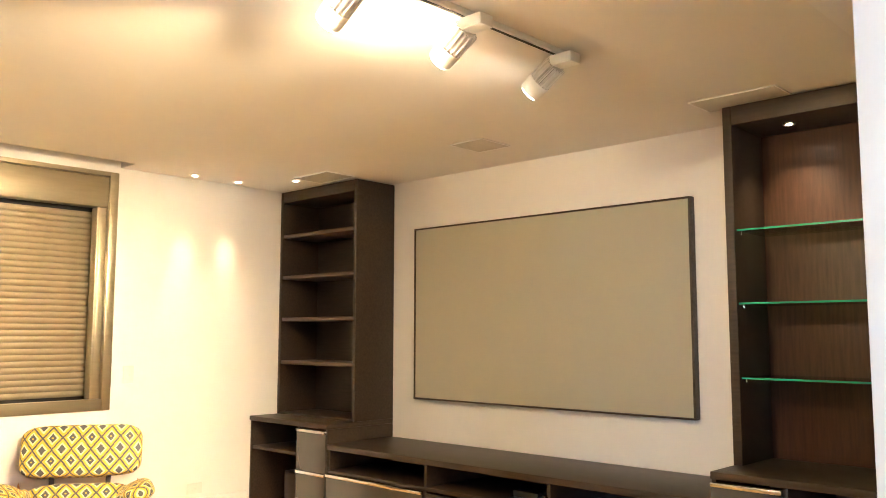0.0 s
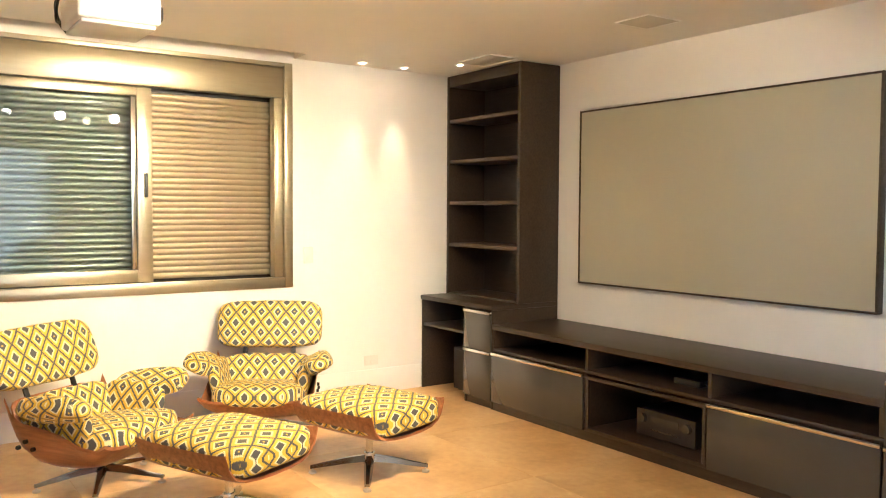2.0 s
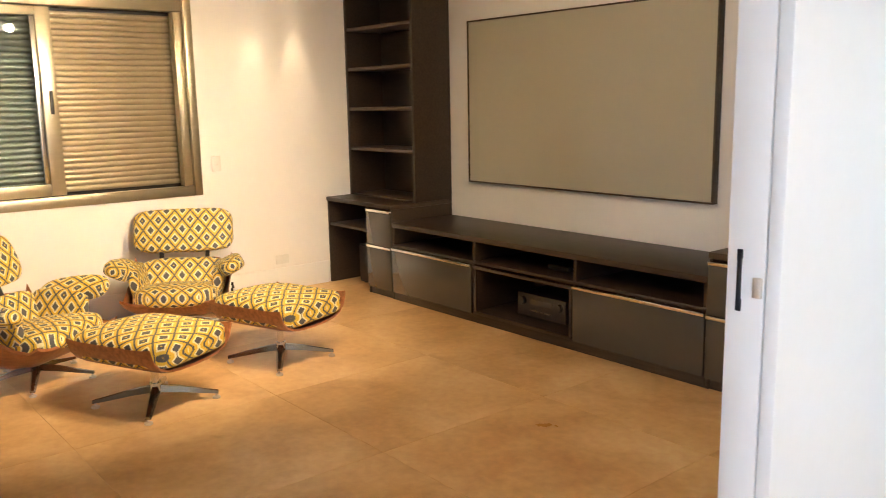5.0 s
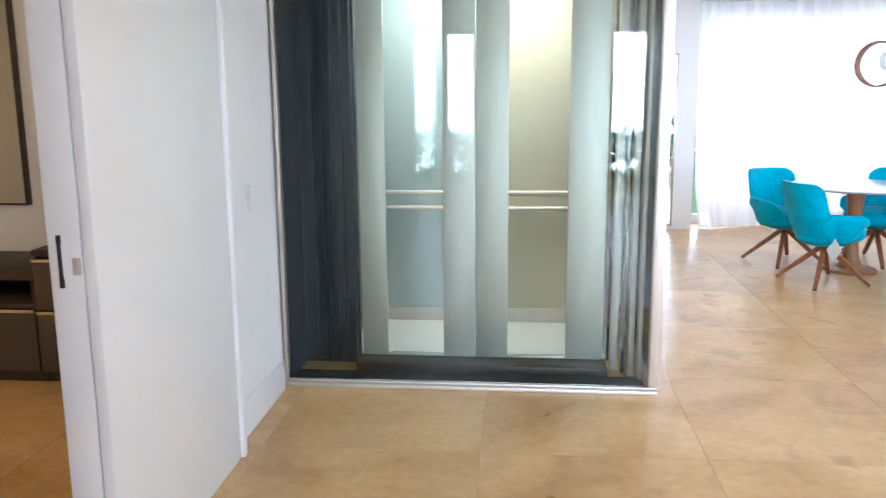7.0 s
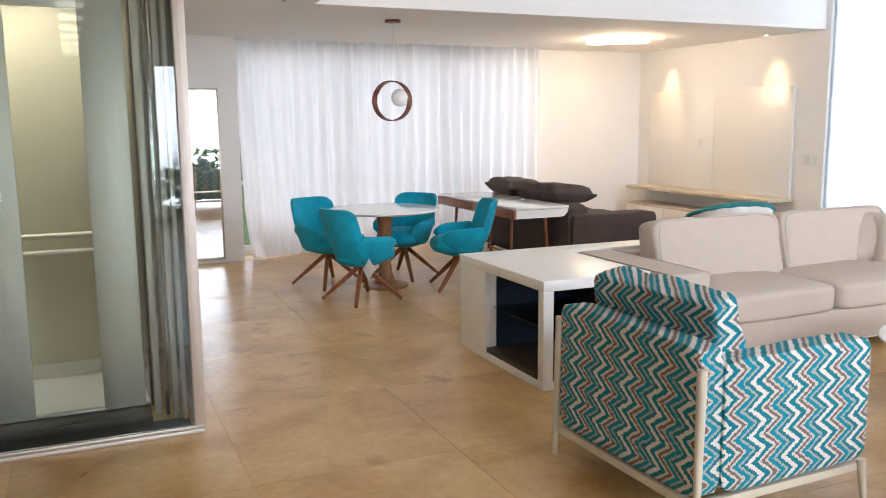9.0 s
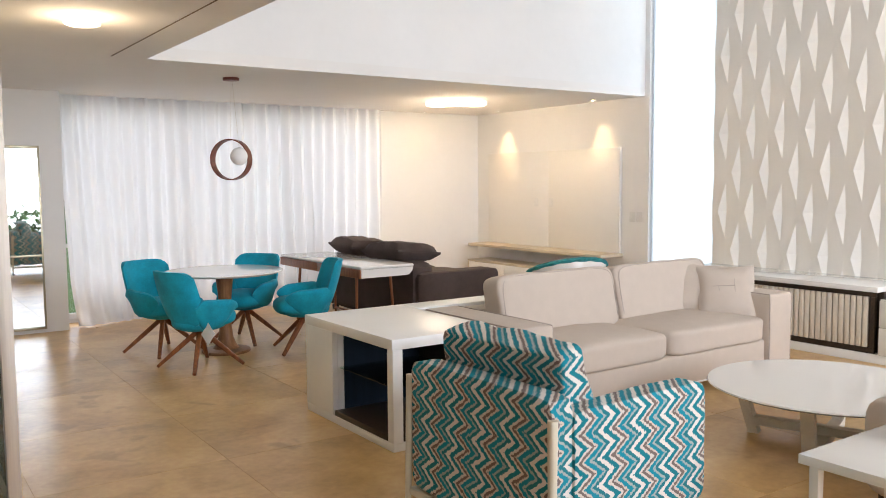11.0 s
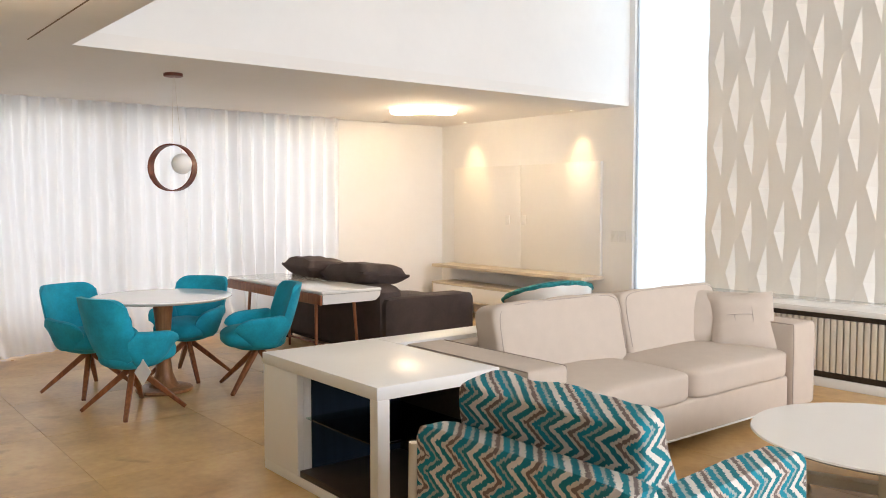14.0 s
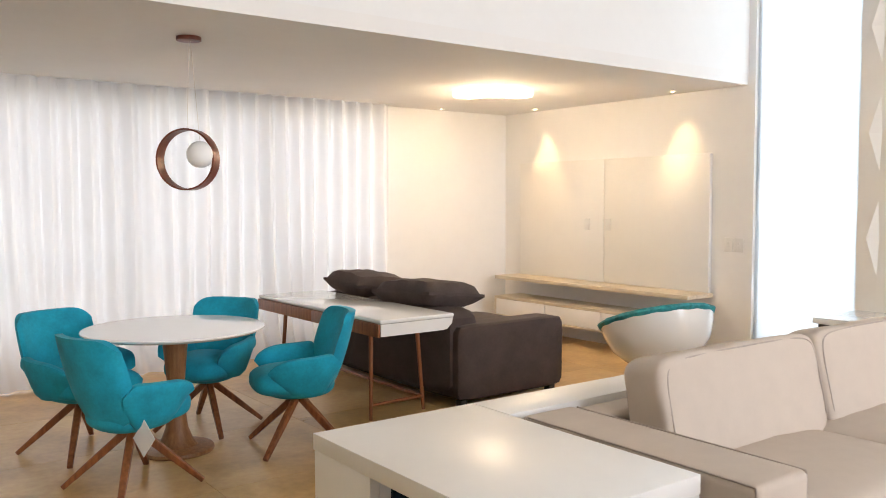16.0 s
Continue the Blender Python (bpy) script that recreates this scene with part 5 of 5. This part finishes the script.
for k, (y, l, rz, rx) in enumerate(((6.97, 0.70, 4, -3), (7.83, 0.64, -3, 2))):
    p = thing("cushion", pose(7.04, y, 0.790 if k == 0 else 0.795, rx, 6, rz), "large charcoal back cushion lying flat on the sofa back", "cushion", "loose charcoal cushions")
    part("cover", pillow(0.56, l, 0.22, key=k * 3 + 1, lump=0.014, full=0.27), CHARCOAL, p)
    part("zip_loop", rod((-0.02, -0.1, 0.085), (0.02, -0.16, 0.10), 0.004, seg=8), BLACK, p)

# bowl chair
eg = thing("bowl_chair", pose(8.50, 5.92, 0), "white bowl chair with a teal woven rim", "chair")
bt = Matrix.Translation((0, 0, 0.52)) @ Vector((0.77 * 0.30 - 0.63 * 0.20, 0.63 * 0.30 + 0.77 * 0.20, 1.0)).to_track_quat("Z", "Y").to_matrix().to_4x4()
sh = lathe([(0.03, -0.30), (0.16, -0.29), (0.28, -0.24), (0.37, -0.15), (0.42, -0.03), (0.435, 0.05), (0.415, 0.05), (0.40, -0.03), (0.35, -0.13), (0.26, -0.215), (0.15, -0.26), (0.03, -0.27)], 48)
bmesh.ops.transform(sh, matrix=bt, verts=sh.verts)
part("shell", sh, GLOSSW, eg)
rm = []
for i in range(64):
    a = 2 * math.pi * i / 64
    rr = 0.40 + 0.006 * math.cos(16 * a)
    rm.append([bt @ Vector(((rr + 0.055 * math.cos(b)) * math.cos(a), (rr + 0.055 * math.cos(b)) * math.sin(a), 0.065 + 0.030 * math.sin(b))) for b in [2 * math.pi * k / 12 for k in range(12)]])
part("rim", loft(rm, closed=True), TEALWEAVE, eg, "teal woven rim")
part("cushion", pad(0.62, 0.62, 0.14, n=2.6, res=8, m=bt @ pose(0, 0, -0.13)), TEALWEAVE, eg)
part("base", C(0.20, 0.10, 0.0, 0.215, 28), GLOSSW, eg)

# ---- white console, beige sofa ----
cn = thing("display_console", pose(0, 0, 0), "white lacquered sofa-end console with dark niches", "console table")
CZ = 0.655
part("top", B((4.715, 5.462, 3.31, 4.45, CZ - 0.062, CZ), bev=0.002), CONSW, cn)
part("bottom", B((4.72, 5.458, 3.315, 4.445, 0.0, 0.05), bev=0.002), CONSW, cn)
part("corner_post", B((4.718, 4.785, 3.312, 3.375, 0.051, CZ - 0.063), bev=0.002), CONSW, cn)
part("corner_post", B((5.40, 5.46, 3.312, 3.375, 0.051, CZ - 0.063), bev=0.002), CONSW, cn)
part("side_panel", B((4.718, 4.755, 4.06, 4.445, 0.051, CZ - 0.063), bev=0.002), CONSW, cn)
part("niche_cheek", B((4.756, 5.395, 4.06, 4.09, 0.051, CZ - 0.063), bev=0.002), CONSW, cn)
# inner boards of the niche, far darker than the white boards round them
part("niche_back", B((5.372, 5.398, 3.38, 4.058, 0.052, CZ - 0.064), bev=0), DARKWOOD, cn, "dark inner board of the niche")
part("niche_back", B((4.80, 5.37, 4.045, 4.058, 0.052, CZ - 0.064), bev=0), NAVY, cn, "dark inner board of the niche")
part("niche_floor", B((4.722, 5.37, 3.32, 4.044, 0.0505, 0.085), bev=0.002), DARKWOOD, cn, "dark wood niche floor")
part("glass_shelf", B((4.76, 5.36, 3.39, 4.04, 0.355, 0.363), bev=0), GREENGLASS, cn, "clear glass shelf")
part("back_panel", B((5.40, 5.46, 3.376, 4.445, 0.051, CZ - 0.063), bev=0.002), CONSW, cn)
c2 = thing("sofa_table", pose(0, 0, 0), "long narrow white lacquered table behind the sofa", "console table")
part("top", B((5.466, 8.25, 4.215, 4.45, CZ - 0.062, CZ), bev=0.002), CONSW, c2)
for x in (5.47, 8.19):
    part("side_panel", B((x, x + 0.055, 4.22, 4.445, 0.0, CZ - 0.063), bev=0.002), CONSW, c2)
part("back_panel", B((5.53, 8.185, 4.40, 4.44, 0.05, CZ - 0.063), bev=0.002), CONSW, c2)

sf = thing("sofa", pose(0, 0, 0), "beige linen two-seat sofa with broad arms and piping", "sofa")
SX0, SX1, SY0, SY1 = 5.49, 8.31, 3.13, 4.19


def welt(pts, r=0.004):
    return cable(pts, r, "piping", sf, TAUPE)


part("base", B((SX0 + 0.30, SX1 - 0.30, SY0 + 0.03, SY1 - 0.02, 0.075, 0.30), bev=0.02, seg=3), BEIGE, sf)
part("back_frame", B((SX0 + 0.02, SX1 - 0.02, SY1 - 0.17, SY1, 0.075, 0.64), bev=0.03, seg=3), BEIGE, sf)
for x0 in (SX0, SX1 - 0.29):
    part("armrest", B((x0, x0 + 0.29, SY0, SY1 - 0.01, 0.07, 0.655), bev=0.028, seg=4), BEIGE, sf)
    for q in (x0 + 0.008, x0 + 0.282):
        welt([(q, SY0 + 0.006, 0.09), (q, SY0 + 0.006, 0.645), (q, SY0 + 0.02, 0.653), (q, SY1 - 0.05, 0.653)])
for x0, x1 in ((SX0 + 0.295, 6.895), (6.905, SX1 - 0.295)):
    part("seat_cushion", pad(x1 - x0, 0.80, 0.19, n=9, res=12, crown=0.32, m=pose((x0 + x1) / 2, SY0 + 0.40, 0.385), lump=0.006, key=x0), BEIGE, sf)
for k, (x0, x1) in enumerate(((5.86, 6.99), (7.00, 8.09))):
    b = pad(x1 - x0, 0.23, 0.48, n=9, res=20, m=pose((x0 + x1) / 2, 3.85, 0.645, -13, 0, 0), lump=0.008, key=k * 5 + 1)
    part("back_cushion", b, BEIGE, sf)
    hm, ha, hc = pose((x0 + x1) / 2, 3.85, 0.645, -13, 0, 0), (x1 - x0) / 2, 0.23
    for hb in (-0.110, 0.110):
        loop = [(-0.935, -0.6), (-0.94, 0.0), (-0.935, 0.55), (-0.885, 0.885), (-0.55, 0.935), (0.0, 0.94), (0.55, 0.935), (0.885, 0.885), (0.935, 0.55), (0.94, 0.0), (0.935, -0.6)]
        welt([tuple(hm @ Vector((ha * u * 1.012, hb * 0.955, 0.235 * w * 1.012))) for u, w in loop], 0.0035)
for x, y in ((SX0 + 0.06, SY0 + 0.07), (SX1 - 0.06, SY0 + 0.07), (SX0 + 0.06, SY1 - 0.07), (SX1 - 0.06, SY1 - 0.07)):
    part("foot", B((x - 0.035, x + 0.035, y - 0.035, y + 0.035, 0.0, 0.069), bev=0.004), DARKWOOD, sf)
part("base_piping", B((SX0 + 0.29, SX1 - 0.29, SY0 + 0.022, SY0 + 0.032, 0.078, 0.090), bev=0.004), SATINW, sf)
ax, up = Vector((0.64, -0.77, 0)).normalized(), Vector((0.77 * 0.42, 0.64 * 0.42, 0.86)).normalized()
for k, (x, y, z) in enumerate(((7.95, 3.48, 0.64), (7.875, 3.68, 0.65))):
    m = Matrix((ax, up, ax.cross(up))).transposed().to_4x4()
    p = thing("cushion", Matrix.Translation((x, y, z)) @ m @ pose(0, 0, 0, 0, 0, 3 - 9 * k), "square beige linen scatter cushion with patchwork seams", "cushion", "beige scatter cushions")
    part("cover", pillow(0.45, 0.44, 0.16, key=k + 2, lump=0.010), BEIGE, p)
    if k == 0:
        cable([(-0.11, 0.03, 0.074), (0.0, 0.035, 0.081), (0.06, 0.03, 0.079)], 0.0025, "seam", p, TAUPE)
        cable([(0.06, 0.10, 0.072), (0.062, 0.03, 0.079), (0.06, -0.08, 0.073)], 0.0025, "seam", p, TAUPE)
        cable([(-0.06, 0.03, 0.078), (-0.058, -0.05, 0.076), (-0.06, -0.11, 0.069)], 0.0025, "seam", p, TAUPE)

# ---- zigzag armchair ----
ac = thing("armchair", pose(4.764, 2.031, 0, rz=1.5), "teal and taupe zigzag armchair with cream legs", "armchair")
AW, AD = 0.95, 0.90
# the chair looks along its own +x
part("back_panel", pad(0.13, AW - 0.03, 0.59, n=16, res=8, m=pose(-AD / 2 + 0.065, 0, 0.45)), CHEVRON, ac)
for s in (-1, 1):
    part("arm_panel", pad(AD - 0.11, 0.13, 0.52, n=14, res=10, m=pose(0.06, s * (AW / 2 - 0.06), 0.43, 0, -0.6), lump=0.005, key=s), CHEVRON, ac)
part("seat", pad(AD - 0.18, AW - 0.28, 0.24, n=7, res=8, crown=0.2, m=pose(0.05, 0, 0.33), lump=0.006, key=3), CHEVRON, ac)
part("back_cushion", pad(0.17, AW - 0.20, 0.48, n=14, res=16, m=pose(-AD / 2 + 0.25, 0, 0.66, 0, -14), lump=0.02, key=7), CHEVRON, ac)
for sx in (-1, 1):
    for s in (-1, 1):
        part("leg", rod((sx * (AD / 2 - 0.01), s * (AW / 2 - 0.01), 0.672 if sx < 0 else 0.165), (sx * (AD / 2 + 0.005), s * (AW / 2 + 0.002), 0.0), 0.020, 0.013, 14), CREAM, ac)
part("rail", B((-AD / 2 - 0.004, -AD / 2 + 0.030, -AW / 2 + 0.01, AW / 2 - 0.01, 0.115, 0.150), bev=0.004), CREAM, ac)
for s in (-1, 1):
    part("rail", B((-AD / 2 + 0.031, AD / 2, s * (AW / 2 - 0.03) - 0.017, s * (AW / 2 - 0.03) + 0.017, 0.115, 0.150), bev=0.004), CREAM, ac)

# ---- coffee table, side table, second armchair ----
ct = thing("coffee_table", pose(6.86, 1.98, 0), "round white-topped coffee table on a distressed white cross base", "coffee table")
part("tabletop", lathe([(0.02, 0.325), (0.58, 0.325), (0.64, 0.332), (0.665, 0.346), (0.66, 0.354), (0.02, 0.355)], 72), GLOSSW, ct)
for k in range(2):
    a = radians(20 + 90 * k)
    d = Vector((math.cos(a), math.sin(a), 0))
    q = Vector((-d.y, d.x, 0)) * 0.035
    bm_list = []
    for a0, a1, h0, h1 in ((0.40, 0.50, 0.0, 0.324), (-0.40, -0.50, 0.0, 0.324)):
        p0, p1 = d * a0, d * a1
        w = d * 0.03
        bm_list.append(loft([[p0 - q - w, p0 + q - w, p0 + q + w, p0 - q + w], [v + Vector((0, 0, h1)) for v in (p1 - q - w, p1 + q - w, p1 + q + w, p1 - q + w)]]))
    w = Vector((0, 0, 0.05))
    e0, e1 = d * -0.40, d * 0.40
    zoff = Vector((0, 0, 0.001 + 0.052 * k))
    bm_list.append(loft([[e0 - q + zoff, e0 + q + zoff, e0 + q + w + zoff, e0 - q + w + zoff], [e1 - q + zoff, e1 + q + zoff, e1 + q + w + zoff, e1 - q + w + zoff]]))
    part("cross_frame", join(*bm_list), mat("distressed_white_wood", (0.72, 0.68, 0.60), 0.7, vary=0.05, scale=14, bump=0.5, bscale=60) if k == 0 else bpy.data.materials["distressed_white_wood"], ct, "distressed white wooden frame")

stt = thing("side_table", pose(0, 0, 0), "low white lacquered side table", "side table")
part("top", B((5.33, 6.02, 0.45, 1.20, 0.41, 0.45), bev=0.003), GLOSSW, stt)
for x, y in ((5.36, 0.48), (5.36, 1.13), (5.95, 0.48), (5.95, 1.13)):
    part("leg", B((x, x + 0.04, y, y + 0.04, 0.0, 0.409), bev=0.003), GLOSSW, stt)
a2 = thing("armchair", pose(6.55, 0.95, 0), "beige linen armchair with rounded arms beside the side table", "armchair")
for s in (-1, 1):
    part("armrest", pad(0.22, 0.80, 0.48, n=6, res=8, m=pose(s * 0.38, 0, 0.31)), BEIGE, a2)
part("seat", pad(0.54, 0.74, 0.30, n=7, res=8, crown=0.2, m=pose(0, 0.02, 0.29)), BEIGE, a2)
part("backrest", pad(0.98, 0.20, 0.62, n=6, res=8, m=pose(0, -0.42, 0.42)), BEIGE, a2)
for x, y in ((-0.4, -0.35), (0.4, -0.35), (-0.4, 0.32), (0.4, 0.32)):
    part("foot", C(0.02, 0.025, 0.0, 0.085, 12, Matrix.Translation((x, y, 0))), DARKWOOD, a2)

# teal whale ornament on the upper wall
wh = thing("wall_ornament", pose(7.61, 6.035, 3.44), "teal ceramic whale hung on the upper wall", "ornament")
wb = pad(0.22, 0.09, 0.13, n=2.3, res=8, m=pose(-0.01, -0.045, 0))
tl2 = pad(0.10, 0.03, 0.05, n=2.4, res=5, m=pose(0.115, -0.04, 0.045, 0, -50))
tl3 = pad(0.03, 0.09, 0.05, n=2.4, res=5, m=pose(0.145, -0.045, 0.085))
part("body", join(wb, tl2, tl3), TEAL, wh)

# ---- outside ----
solid("ground", B((-60, 80, -70, -5.45, -0.25, -0.10), (-60, 80, 9.5, 70, -0.25, -0.10), (10.15, 80, -5.45, 9.5, -0.25, -0.10), (-60, -4.6, -5.45, 9.5, -0.25, -0.10), bev=0), LAWN, "green lawn outside the windows", "ground", smooth=False)
hedge = bmesh.new()
random.seed(7)
for k in range(2600):
    x, y, z = random.uniform(-1, 11), -6.35 + random.uniform(-0.35, 0.35), random.uniform(-0.1, 0.75 + 0.25 * random.random())
    s = random.uniform(0.06, 0.12)
    m = Matrix.Translation((x, y, z)) @ Euler((random.random() * 6, random.random() * 6, 0)).to_matrix().to_4x4() @ Matrix.Scale(s, 4)
    hedge.faces.new([hedge.verts.new(m @ Vector(p)) for p in ((-1, 0, 0), (0, -0.6, 0.1), (1, 0, 0), (0, 0.6, 0.1))])
hd = solid("hedge", hedge, LEAF, "clipped green garden hedge of dense small leaves", "hedge", kind="stuff", smooth=False)

# ---- floor tiles ----
floor = solid("floor", B((-4.25, 10.1, -5.4, 9.5, -0.15, -0.004), bev=0), GROUT, "beige limestone floor in large square tiles", "floor", smooth=False)
TX, TY = 0.985, 1.04
tile_mesh = mesh_of("tile", B((0.0008, TX - 0.0008, 0.0008, TY - 0.0008, -0.003, 0.0), bev=0.0008, seg=1), STONE)
for i in range(-9, 7):
    for j in range(-6, 10):
        x, y = 3.91 + i * TX, 0.66 + (j - 1) * TY
        if x + TX < -4.25 or x > 9.9 or y + TY < -5.3 or y > 9.4:
            continue
        t = new("tile", tile_mesh)
        t.location = (x, y, 0)
        t.parent = floor
